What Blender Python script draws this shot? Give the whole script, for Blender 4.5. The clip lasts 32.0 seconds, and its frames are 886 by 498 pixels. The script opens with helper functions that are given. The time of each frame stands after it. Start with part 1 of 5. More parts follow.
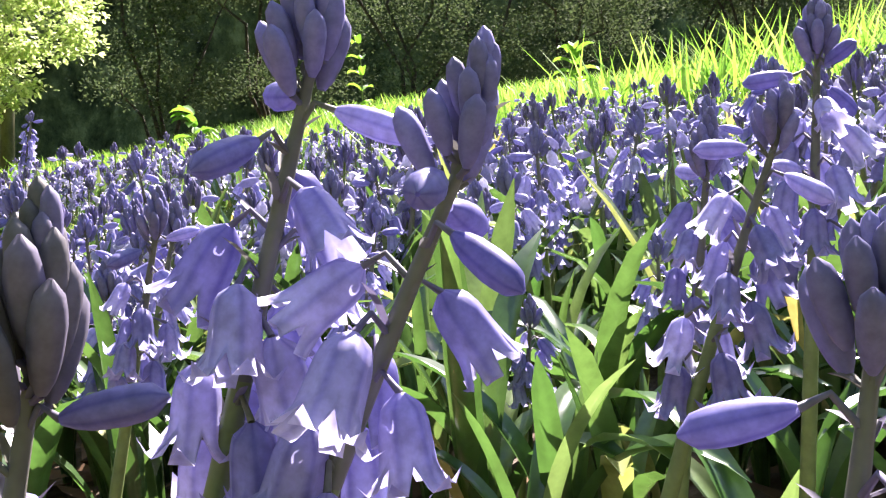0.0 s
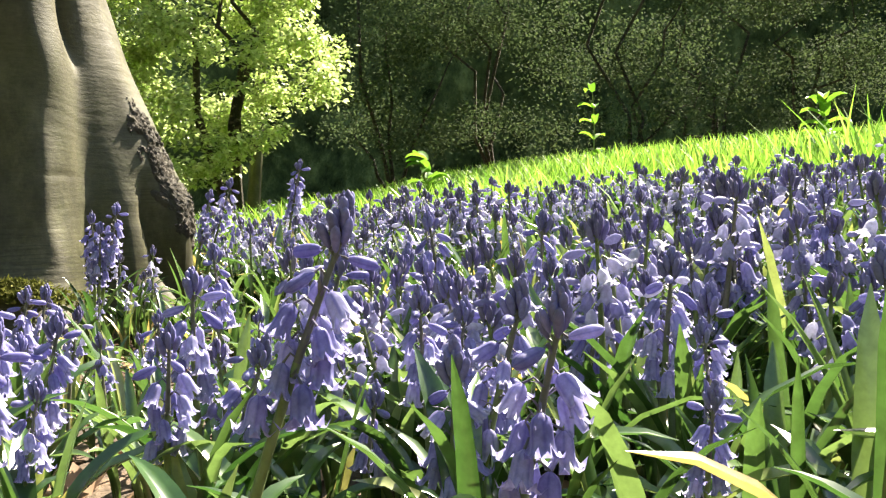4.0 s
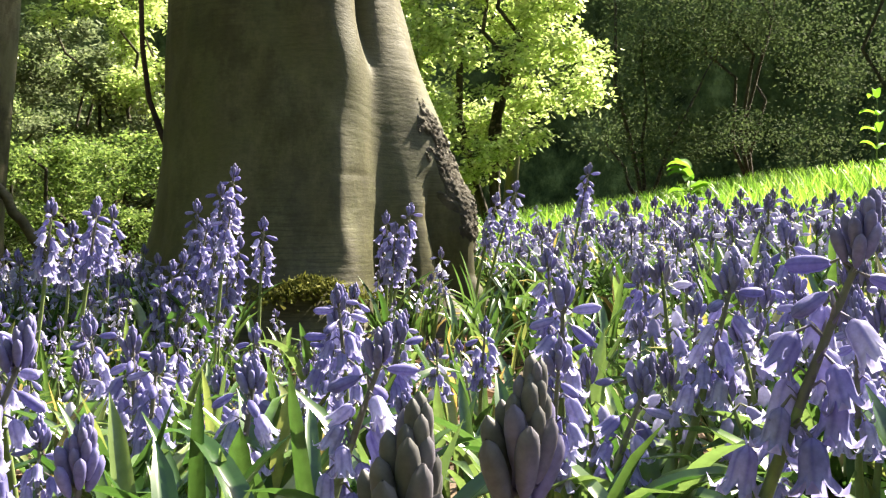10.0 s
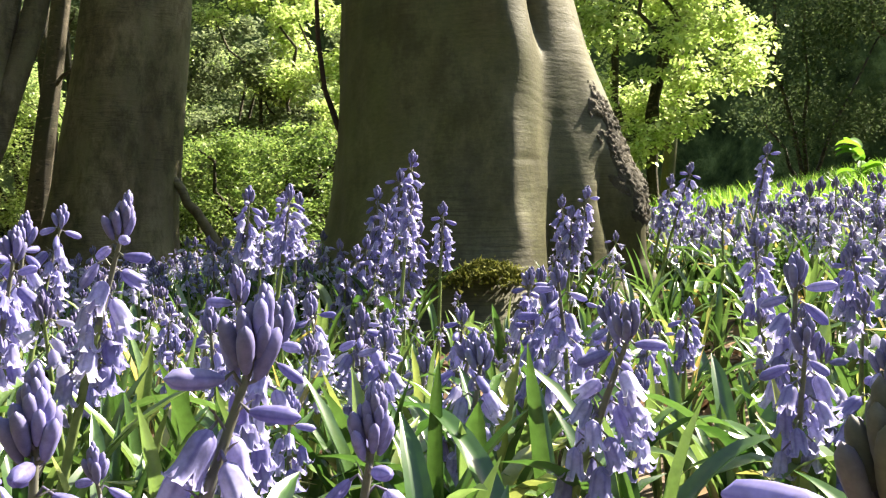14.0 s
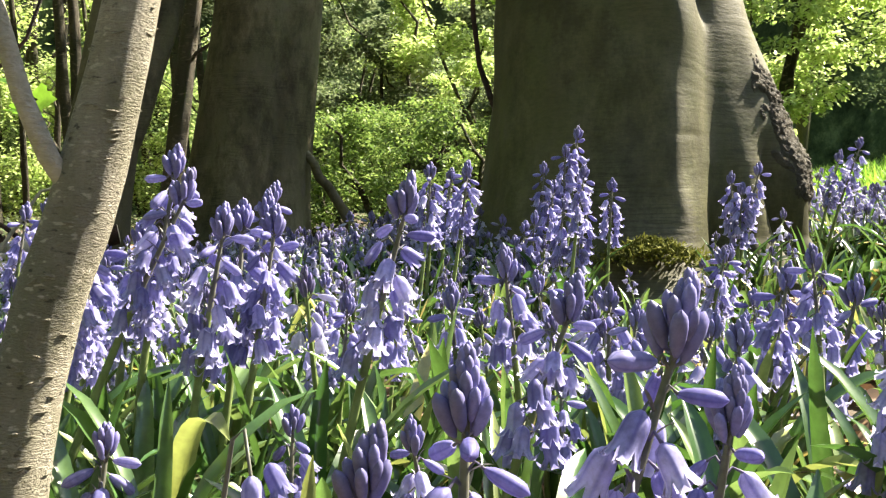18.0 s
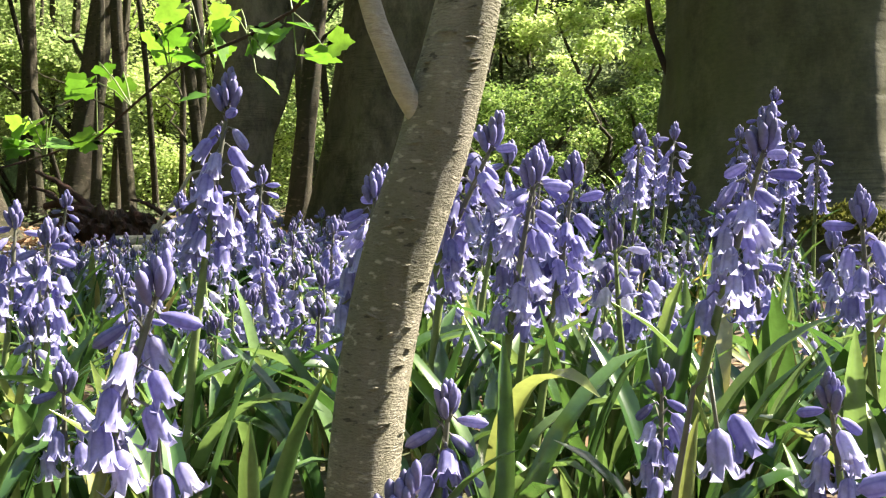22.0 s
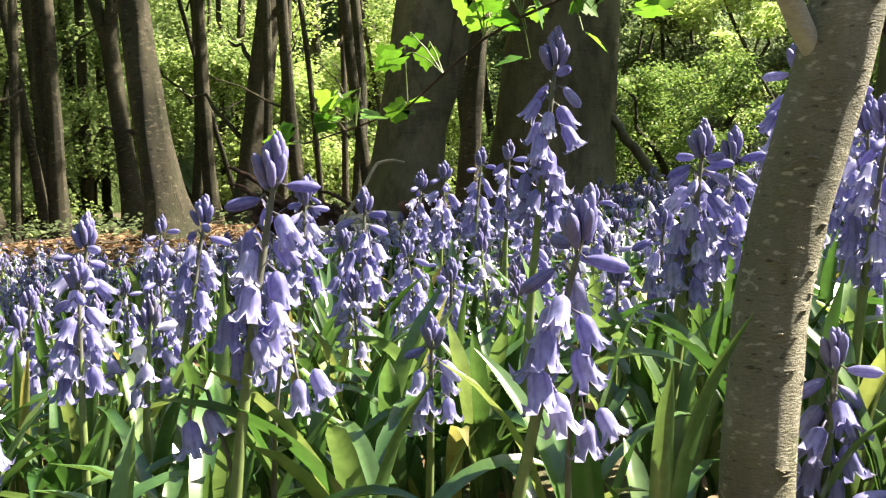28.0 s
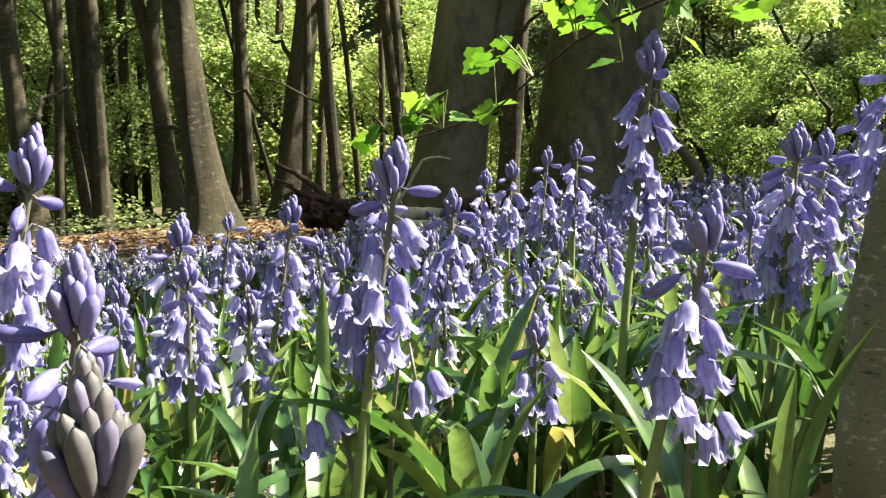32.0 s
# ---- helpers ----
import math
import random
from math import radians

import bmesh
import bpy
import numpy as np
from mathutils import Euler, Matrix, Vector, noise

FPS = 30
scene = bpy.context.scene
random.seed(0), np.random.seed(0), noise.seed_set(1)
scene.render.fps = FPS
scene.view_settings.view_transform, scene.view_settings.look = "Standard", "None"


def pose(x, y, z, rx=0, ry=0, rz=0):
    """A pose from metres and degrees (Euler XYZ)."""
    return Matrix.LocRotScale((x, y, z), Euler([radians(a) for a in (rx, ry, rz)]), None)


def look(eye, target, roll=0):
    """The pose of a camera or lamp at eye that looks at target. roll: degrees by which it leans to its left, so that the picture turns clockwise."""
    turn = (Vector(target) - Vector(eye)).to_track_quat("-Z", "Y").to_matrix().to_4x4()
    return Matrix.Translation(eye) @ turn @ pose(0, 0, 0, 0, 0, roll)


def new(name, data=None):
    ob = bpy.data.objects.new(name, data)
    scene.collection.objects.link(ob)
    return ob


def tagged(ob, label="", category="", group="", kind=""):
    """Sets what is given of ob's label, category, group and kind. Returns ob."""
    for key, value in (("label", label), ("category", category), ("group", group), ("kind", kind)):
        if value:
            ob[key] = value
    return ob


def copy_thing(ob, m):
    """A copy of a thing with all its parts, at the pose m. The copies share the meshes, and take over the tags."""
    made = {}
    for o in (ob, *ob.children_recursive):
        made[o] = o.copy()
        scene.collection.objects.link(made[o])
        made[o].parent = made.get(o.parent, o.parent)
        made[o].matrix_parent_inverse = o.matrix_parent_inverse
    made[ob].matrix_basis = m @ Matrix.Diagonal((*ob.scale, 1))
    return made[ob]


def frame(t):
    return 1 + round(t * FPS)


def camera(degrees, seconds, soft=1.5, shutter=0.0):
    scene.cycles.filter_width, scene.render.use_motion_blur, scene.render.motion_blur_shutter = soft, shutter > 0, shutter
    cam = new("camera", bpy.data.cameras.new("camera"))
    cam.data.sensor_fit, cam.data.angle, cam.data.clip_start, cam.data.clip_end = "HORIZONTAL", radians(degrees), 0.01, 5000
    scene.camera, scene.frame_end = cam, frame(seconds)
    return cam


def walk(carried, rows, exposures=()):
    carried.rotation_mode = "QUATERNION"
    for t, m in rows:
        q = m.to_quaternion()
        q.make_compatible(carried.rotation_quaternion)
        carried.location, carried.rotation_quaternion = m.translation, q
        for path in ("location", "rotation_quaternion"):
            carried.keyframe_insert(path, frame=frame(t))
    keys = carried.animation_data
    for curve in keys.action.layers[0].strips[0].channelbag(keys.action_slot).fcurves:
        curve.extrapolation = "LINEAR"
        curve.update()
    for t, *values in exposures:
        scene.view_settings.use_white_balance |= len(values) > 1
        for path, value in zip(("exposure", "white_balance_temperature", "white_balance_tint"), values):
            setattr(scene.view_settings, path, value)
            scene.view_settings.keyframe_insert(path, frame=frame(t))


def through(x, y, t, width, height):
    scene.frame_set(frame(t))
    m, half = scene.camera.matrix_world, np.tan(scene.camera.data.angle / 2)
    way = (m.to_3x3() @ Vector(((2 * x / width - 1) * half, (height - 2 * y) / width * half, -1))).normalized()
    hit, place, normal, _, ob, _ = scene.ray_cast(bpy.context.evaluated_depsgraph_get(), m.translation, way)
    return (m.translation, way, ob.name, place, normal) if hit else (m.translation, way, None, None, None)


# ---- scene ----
cam = camera(47.12, 32.0, soft=1.25)
PATH = [
    (0, (-0.0384, -0.0681, 0.2237), (0.5456, 1.8394, 0.0804), -4.27),
    (0.5, (-0.0511, -0.0627, 0.2295), (0.4872, 1.8585, 0.0908), -4.43),
    (1, (-0.0670, -0.0563, 0.2351), (0.4152, 1.8808, 0.1126), -3.97),
    (1.5, (-0.0801, -0.0512, 0.2390), (0.3426, 1.9011, 0.1402), -3.43),
    (2, (-0.0887, -0.0459, 0.2428), (0.2706, 1.9201, 0.1650), -2.94),
    (2.5, (-0.0932, -0.0403, 0.2444), (0.2069, 1.9361, 0.1844), -2.54),
    (3, (-0.1025, -0.0273, 0.2453), (0.1546, 1.9556, 0.1997), -2.74),
    (3.5, (-0.1110, -0.0119, 0.2468), (0.1111, 1.9754, 0.2116), -2.56),
    (5.5, (-0.1427, 0.0471, 0.2734), (-0.0734, 2.0456, 0.2435), -1.49),
    (6, (-0.1553, 0.0585, 0.2753), (-0.1204, 2.0580, 0.2494), -1.10),
    (6.5, (-0.1671, 0.0684, 0.2740), (-0.1647, 2.0683, 0.2521), -0.89),
    (7, (-0.1812, 0.0759, 0.2732), (-0.2137, 2.0755, 0.2534), -0.71),
    (7.5, (-0.1911, 0.0838, 0.2709), (-0.2603, 2.0825, 0.2544), -0.56),
    (8, (-0.1973, 0.0893, 0.2672), (-0.3108, 2.0861, 0.2535), -0.56),
    (8.5, (-0.2044, 0.0959, 0.2633), (-0.3579, 2.0899, 0.2522), -0.53),
    (9, (-0.2110, 0.1014, 0.2588), (-0.4082, 2.0916, 0.2512), -0.49),
    (9.5, (-0.2171, 0.1018, 0.2558), (-0.4554, 2.0875, 0.2497), -0.37),
    (10, (-0.2249, 0.1028, 0.2537), (-0.5051, 2.0830, 0.2466), -0.27),
    (10.5, (-0.2336, 0.1024, 0.2537), (-0.5484, 2.0775, 0.2440), -0.15),
    (11, (-0.2412, 0.1000, 0.2550), (-0.5946, 2.0685, 0.2404), -0.17),
    (11.5, (-0.2458, 0.0955, 0.2552), (-0.6366, 2.0569, 0.2367), -0.25),
    (12, (-0.2516, 0.0937, 0.2540), (-0.6778, 2.0476, 0.2316), -0.34),
    (12.5, (-0.2587, 0.0905, 0.2528), (-0.7161, 2.0373, 0.2274), -0.42),
    (13, (-0.2649, 0.0849, 0.2522), (-0.7574, 2.0231, 0.2238), -0.56),
    (13.5, (-0.2715, 0.0852, 0.2514), (-0.7959, 2.0150, 0.2213), -0.64),
    (14, (-0.2777, 0.0853, 0.2482), (-0.8392, 2.0046, 0.2187), -0.81),
    (14.5, (-0.2857, 0.0810, 0.2478), (-0.8762, 1.9916, 0.2158), -0.84),
    (16.5, (-0.3194, 0.0537, 0.2510), (-1.0260, 1.9240, 0.1965), -0.95),
    (17, (-0.3388, 0.0474, 0.2521), (-1.0615, 1.9112, 0.1896), -0.76),
    (17.5, (-0.3579, 0.0456, 0.2534), (-1.0966, 1.9027, 0.1814), -0.58),
    (18, (-0.3782, 0.0445, 0.2532), (-1.1362, 1.8936, 0.1745), -0.47),
    (18.5, (-0.3995, 0.0436, 0.2525), (-1.1754, 1.8850, 0.1667), -0.44),
    (19, (-0.4210, 0.0444, 0.2494), (-1.2179, 1.8767, 0.1612), -0.59),
    (19.5, (-0.4421, 0.0450, 0.2476), (-1.2572, 1.8689, 0.1538), -0.61),
    (20, (-0.4658, 0.0440, 0.2474), (-1.3007, 1.8584, 0.1447), -0.65),
    (20.5, (-0.4828, 0.0436, 0.2471), (-1.3433, 1.8458, 0.1385), -0.85),
    (21, (-0.5001, 0.0399, 0.2438), (-1.3889, 1.8281, 0.1320), -1.08),
    (21.5, (-0.5182, 0.0350, 0.2367), (-1.4312, 1.8112, 0.1281), -1.23),
    (22, (-0.5330, 0.0308, 0.2289), (-1.4771, 1.7908, 0.1231), -1.32),
    (22.5, (-0.5495, 0.0245, 0.2232), (-1.5173, 1.7718, 0.1236), -1.73),
    (23, (-0.5592, 0.0210, 0.2174), (-1.5588, 1.7507, 0.1229), -1.69),
    (23.5, (-0.5658, 0.0203, 0.2154), (-1.5988, 1.7303, 0.1205), -1.85),
    (24, (-0.5758, 0.0156, 0.2139), (-1.6372, 1.7079, 0.1160), -2.00),
    (24.5, (-0.5878, 0.0111, 0.2135), (-1.6714, 1.6891, 0.1132), -2.15),
    (25, (-0.5972, 0.0070, 0.2123), (-1.7034, 1.6701, 0.1106), -2.26),
    (25.5, (-0.6050, -0.0009, 0.2092), (-1.7304, 1.6496, 0.1111), -2.56),
    (27.5, (-0.6367, -0.0249, 0.2083), (-1.8181, 1.5855, 0.1039), -2.89),
    (28, (-0.6430, -0.0338, 0.2113), (-1.8344, 1.5687, 0.0986), -3.31),
    (28.5, (-0.6474, -0.0371, 0.2123), (-1.8506, 1.5565, 0.0986), -3.45),
    (29, (-0.6513, -0.0392, 0.2128), (-1.8667, 1.5451, 0.0995), -3.31),
    (29.5, (-0.6577, -0.0459, 0.2153), (-1.8782, 1.5342, 0.1001), -3.33),
    (30, (-0.6645, -0.0546, 0.2188), (-1.8893, 1.5220, 0.0997), -3.33),
    (30.5, (-0.6681, -0.0597, 0.2199), (-1.8972, 1.5135, 0.0996), -3.26),
    (31, (-0.6733, -0.0639, 0.2193), (-1.9048, 1.5074, 0.1003), -3.17),
    (31.5, (-0.6745, -0.0650, 0.2193), (-1.9117, 1.5020, 0.1007), -3.20),
    (32, (-0.6732, -0.0661, 0.2185), (-1.9162, 1.4963, 0.1009), -3.18),
]
walk(cam, [(t, look(eye, target, roll)) for t, eye, target, roll in PATH], [(0.0, 2.74, 6550.0, 24.0), (2.0, 2.56, 6900.0, 14.5), (5.0, 2.50, 7350.0, 10.0), (13.0, 2.52, 7450.0, 9.0), (20.0, 2.47, 7150.0, 8.5), (32.0, 2.37, 7350.0, 5.5)])

# ---- world and sun ----
SUN_AZ, SUN_EL = radians(49.0), radians(45.0)  # azimuth from +x towards +y
world = bpy.data.worlds.new("sky_world")
world.use_nodes = True
scene.world = world
sky = world.node_tree.nodes.new("ShaderNodeTexSky")
sky.sky_type, sky.sun_disc = "NISHITA", False
sky.sun_elevation, sky.sun_rotation = SUN_EL, radians(90.0) - SUN_AZ
world.node_tree.nodes["Background"].inputs["Strength"].default_value = 0.074
world.node_tree.links.new(sky.outputs[0], world.node_tree.nodes["Background"].inputs["Color"])
sun_data = bpy.data.lights.new("sun", "SUN")
sun_data.energy, sun_data.angle, sun_data.color = 5.0, radians(0.6), (1.0, 0.95, 0.86)
sun = new("sun", sun_data)
sun.matrix_world = look((8 * math.cos(SUN_AZ), 8 * math.sin(SUN_AZ), 8 * math.tan(SUN_EL)), (0, 0, 0))


# ---- materials ----
def nodes_of(name):
    m = bpy.data.materials.new(name)
    m.use_nodes = True
    n = m.node_tree.nodes
    return m, n, m.node_tree.links, n["Principled BSDF"], n["Material Output"]


def ramp(n, stops):
    r = n.new("ShaderNodeValToRGB")
    while len(r.color_ramp.elements) < len(stops):
        r.color_ramp.elements.new(0.5)
    for e, (p, c) in zip(r.color_ramp.elements, stops):
        e.position, e.color = p, (*c, 1)
    return r


def noise_tex(n, links, scale, detail=4.0, stretch=None, rough=0.6):
    t = n.new("ShaderNodeTexNoise")
    t.inputs["Scale"].default_value, t.inputs["Detail"].default_value = scale, detail
    t.inputs["Roughness"].default_value = rough
    c = n.new("ShaderNodeTexCoord")
    if stretch:
        mp = n.new("ShaderNodeMapping")
        mp.inputs["Scale"].default_value = stretch
        links.new(c.outputs["Object"], mp.inputs["Vector"])
        links.new(mp.outputs[0], t.inputs["Vector"])
    else:
        links.new(c.outputs["Object"], t.inputs["Vector"])
    return t


def mixed(n, links, a, b, fac, mode="MIX"):
    x = n.new("ShaderNodeMix")
    x.data_type, x.blend_type = "RGBA", mode
    for sock, v in ((6, a), (7, b), (0, fac)):
        if hasattr(v, "links"):
            links.new(v, x.inputs[sock])
        elif sock == 0:
            x.inputs[0].default_value = v
        else:
            x.inputs[sock].default_value = (*v, 1)
    return x.outputs[2]


def bump(n, links, height, strength, distance):
    b = n.new("ShaderNodeBump")
    b.inputs["Strength"].default_value, b.inputs["Distance"].default_value = strength, distance
    links.new(height, b.inputs["Height"])
    return b.outputs[0]


def leafy(name, stops, per="island", through=0.45, rough=0.45, grain=60.0, spec=0.4, glow=None):
    """Thin living tissue: colour varies piece by piece, part of the light shines through."""
    m, n, L, p, out = nodes_of(name)
    if per == "island":
        src = n.new("ShaderNodeNewGeometry").outputs["Random Per Island"]
    else:
        src = n.new("ShaderNodeObjectInfo").outputs["Random"]
    r = ramp(n, stops)
    L.new(src, r.inputs[0])
    t = noise_tex(n, L, grain, 3.0)
    g = ramp(n, [(0.3, (0.72, 0.72, 0.72)), (0.7, (1.12, 1.12, 1.12))])
    L.new(t.outputs[0], g.inputs[0])
    col = mixed(n, L, r.outputs[0], g.outputs[0], 1.0, "MULTIPLY")
    L.new(col, p.inputs["Base Color"])
    p.inputs["Roughness"].default_value = rough
    p.inputs["Specular IOR Level"].default_value = spec
    tr = n.new("ShaderNodeBsdfTranslucent")
    L.new(mixed(n, L, col, glow, 1.0, "MULTIPLY") if glow else col, tr.inputs["Color"])
    mx = n.new("ShaderNodeMixShader")
    mx.inputs[0].default_value = through
    L.new(p.outputs[0], mx.inputs[1])
    L.new(tr.outputs[0], mx.inputs[2])
    L.new(mx.outputs[0], out.inputs[0])
    return m


def bark(name, dark, light, green, scale=1.0, relief=0.4, rings=True, rough=0.75, fleck=0.0):
    """Bark: blotches, fine grain, level wrinkle rings and a green film."""
    m, n, L, p, out = nodes_of(name)
    big = noise_tex(n, L, 3.0 / scale, 5.0, (1, 1, 0.5))
    r = ramp(n, [(0.3, dark), (0.7, light)])
    L.new(big.outputs[0], r.inputs[0])
    film = noise_tex(n, L, 7.0 / scale, 6.0, (1, 1, 0.35), 0.7)
    fr = ramp(n, [(0.42, (0, 0, 0)), (0.68, (1, 1, 1))])
    L.new(film.outputs[0], fr.inputs[0])
    col = mixed(n, L, r.outputs[0], green, fr.outputs[0])
    fine = noise_tex(n, L, 90.0 / scale, 5.0, (1, 1, 2.5))
    fg = ramp(n, [(0.25, (0.78, 0.78, 0.78)), (0.75, (1.15, 1.15, 1.15))])
    L.new(fine.outputs[0], fg.inputs[0])
    col = mixed(n, L, col, fg.outputs[0], 1.0, "MULTIPLY")
    if rings:
        st = noise_tex(n, L, 5.5 / scale, 7.0, (1, 1, 0.6), 0.75)
        sr = ramp(n, [(0.46, (1, 1, 1)), (0.56, (0.62, 0.60, 0.56)), (0.72, (0.32, 0.31, 0.29))])
        L.new(st.outputs[0], sr.inputs[0])
        col = mixed(n, L, col, sr.outputs[0], 1.0, "MULTIPLY")
        ln = noise_tex(n, L, 5.0 / scale, 3.0, (1, 1, 22.0), 0.5)
        lr = ramp(n, [(0.44, (1, 1, 1)), (0.50, (0.62, 0.60, 0.58)), (0.56, (1, 1, 1))])
        L.new(ln.outputs[0], lr.inputs[0])
        lm = noise_tex(n, L, 3.1 / scale, 2.0)
        lk = ramp(n, [(0.47, (0, 0, 0)), (0.58, (1, 1, 1))])
        L.new(lm.outputs[0], lk.inputs[0])
        col = mixed(n, L, col, mixed(n, L, (1, 1, 1), lr.outputs[0], lk.outputs[0]), 1.0, "MULTIPLY")
    if fleck:
        fl = noise_tex(n, L, fleck, 3.0, (1, 1, 2.2), 0.5)
        fm = ramp(n, [(0.60, (0, 0, 0)), (0.68, (1, 1, 1))])
        L.new(fl.outputs[0], fm.inputs[0])
        col = mixed(n, L, col, [min(1.0, 1.15 * c) for c in light], fm.outputs[0])
        fd = ramp(n, [(0.30, (0.35, 0.35, 0.35)), (0.38, (1, 1, 1))])
        L.new(fl.outputs[0], fd.inputs[0])
        col = mixed(n, L, col, fd.outputs[0], 1.0, "MULTIPLY")
    L.new(col, p.inputs["Base Color"])
    p.inputs["Roughness"].default_value = rough
    p.inputs["Specular IOR Level"].default_value = 0.25
    h = fine.outputs[0]
    if rings:
        w = noise_tex(n, L, 2.6 / scale, 3.0, (1, 1, 16.0), 0.5)
        mask = noise_tex(n, L, 2.2 / scale, 2.0)
        mr = ramp(n, [(0.45, (0, 0, 0)), (0.65, (1, 1, 1))])
        L.new(mask.outputs[0], mr.inputs[0])
        mul = n.new("ShaderNodeMath")
        mul.operation = "MULTIPLY"
        L.new(w.outputs[0], mul.inputs[0])
        L.new(mr.outputs[0], mul.inputs[1])
        add = n.new("ShaderNodeMath")
        add.operation = "MULTIPLY_ADD"
        add.inputs[1].default_value = 0.22
        L.new(h, add.inputs[0])
        L.new(mul.outputs[0], add.inputs[2])
        h = add.outputs[0]
    L.new(bump(n, L, h, relief, 0.02 * scale), p.inputs["Normal"])
    return m


# the palest stops put highlights of sun and gloss into the petal colour
M_BELL = leafy("bell_petal", [(0.0, (0.24, 0.232, 0.455)), (0.5, (0.385, 0.372, 0.585)), (0.85, (0.545, 0.532, 0.715)), (1.0, (0.67, 0.66, 0.80))], "island", 0.50, 0.45, 240.0, 0.3)
M_BELL_NEAR = leafy("bell_petal_near", [(0.0, (0.225, 0.218, 0.46)), (0.5, (0.325, 0.315, 0.575)), (1.0, (0.46, 0.45, 0.69))], "object", 0.46, 0.42, 300.0, 0.35)
M_BUD_NEAR = leafy("bud_skin_near", [(0.0, (0.16, 0.15, 0.29)), (0.5, (0.21, 0.195, 0.42)), (1.0, (0.26, 0.245, 0.53))], "object", 0.2, 0.5, 300.0, 0.3)
M_BUD_GREY = leafy("bud_skin_grey", [(0.0, (0.10, 0.10, 0.10)), (0.5, (0.15, 0.145, 0.15)), (0.8, (0.16, 0.145, 0.22)), (1.0, (0.18, 0.165, 0.30))], "object", 0.2, 0.55, 300.0, 0.3)
M_BUD = leafy("bud_skin", [(0.0, (0.12, 0.11, 0.20)), (0.4, (0.17, 0.15, 0.30)), (0.75, (0.20, 0.17, 0.42)), (1.0, (0.22, 0.21, 0.24))], "island", 0.2, 0.5, 240.0, 0.3)
M_STEM = leafy("flower_stem", [(0.0, (0.12, 0.17, 0.055)), (0.6, (0.18, 0.235, 0.085)), (1.0, (0.14, 0.13, 0.10))], "island", 0.15, 0.45, 120.0, 0.4)
M_STALK = leafy("flower_stalk", [(0.0, (0.15, 0.13, 0.24)), (1.0, (0.17, 0.18, 0.10))], "island", 0.2, 0.5, 200.0, 0.3)
M_STEMTOP = leafy("flower_stem_top", [(0.0, (0.13, 0.14, 0.09)), (0.6, (0.15, 0.15, 0.12)), (1.0, (0.14, 0.12, 0.15))], "island", 0.15, 0.45, 120.0, 0.4)
M_STRAP = leafy("strap_leaf", [(0.0, (0.038, 0.094, 0.024)), (0.55, (0.074, 0.150, 0.042)), (0.86, (0.15, 0.24, 0.085)), (0.95, (0.29, 0.33, 0.12)), (1.0, (0.48, 0.35, 0.14))], "island", 0.36, 0.25, 90.0, 1.0, (1.15, 1.1, 0.8))
M_STRAP_NEAR = leafy("strap_leaf_near", [(0.0, (0.034, 0.095, 0.022)), (0.6, (0.066, 0.150, 0.040)), (0.93, (0.15, 0.24, 0.09)), (1.0, (0.25, 0.29, 0.10))], "object", 0.40, 0.28, 90.0, 1.0, (1.15, 1.1, 0.8))
M_GRASS = leafy("meadow_grass", [(0.0, (0.12, 0.28, 0.03)), (0.6, (0.22, 0.42, 0.05)), (1.0, (0.36, 0.52, 0.10))], "island", 0.5, 0.4, 40.0, 0.4)
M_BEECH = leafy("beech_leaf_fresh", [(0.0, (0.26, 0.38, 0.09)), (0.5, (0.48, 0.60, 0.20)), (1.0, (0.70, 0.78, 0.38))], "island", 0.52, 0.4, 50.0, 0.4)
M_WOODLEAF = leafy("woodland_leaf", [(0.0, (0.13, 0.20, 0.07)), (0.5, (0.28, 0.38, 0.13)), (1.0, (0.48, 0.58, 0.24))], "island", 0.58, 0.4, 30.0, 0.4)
M_BUSHLEAF = leafy("bush_leaf", [(0.0, (0.07, 0.13, 0.03)), (0.5, (0.15, 0.24, 0.055)), (1.0, (0.32, 0.42, 0.12))], "island", 0.5, 0.45, 30.0, 0.3)
# dull copy of the leaf greens, standing in for dim, shaded shrubs
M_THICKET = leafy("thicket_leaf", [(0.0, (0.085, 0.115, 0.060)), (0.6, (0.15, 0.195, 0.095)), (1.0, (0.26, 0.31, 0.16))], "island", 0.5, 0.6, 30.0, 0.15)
M_DARKLEAF = leafy("evergreen_leaf", [(0.0, (0.052, 0.080, 0.034)), (0.6, (0.074, 0.112, 0.044)), (1.0, (0.12, 0.165, 0.064))], "island", 0.32, 0.85, 30.0, 0.05)
M_HAW = leafy("hawthorn_leaf", [(0.0, (0.07, 0.18, 0.03)), (1.0, (0.19, 0.35, 0.075))], "object", 0.5, 0.5, 120.0, 0.3, (1.3, 1.3, 0.6))
M_BEECHBARK = bark("beech_bark", (0.030, 0.028, 0.014), (0.165, 0.152, 0.090), (0.062, 0.066, 0.024), 1.3, 0.15, True, 0.55)
M_DARKBARK = bark("brown_bark", (0.048, 0.040, 0.026), (0.195, 0.160, 0.106), (0.095, 0.088, 0.046), 0.8, 0.4)
M_SAPBARK = bark("sapling_bark", (0.13, 0.117, 0.085), (0.34, 0.31, 0.24), (0.16, 0.152, 0.092), 0.25, 0.8, False, 0.75, 120.0)
M_WOODBARK = bark("woodland_bark", (0.018, 0.014, 0.010), (0.115, 0.095, 0.066), (0.042, 0.046, 0.022), 0.9, 1.0, False, 0.85, 22.0)
M_ROUGHBARK = bark("cracked_bark", (0.022, 0.019, 0.015), (0.12, 0.105, 0.08), (0.05, 0.045, 0.033), 0.25, 1.0, False)
M_PALEWOOD = bark("weathered_log", (0.30, 0.26, 0.20), (0.55, 0.50, 0.42), (0.22, 0.20, 0.13), 0.5, 0.5, False)
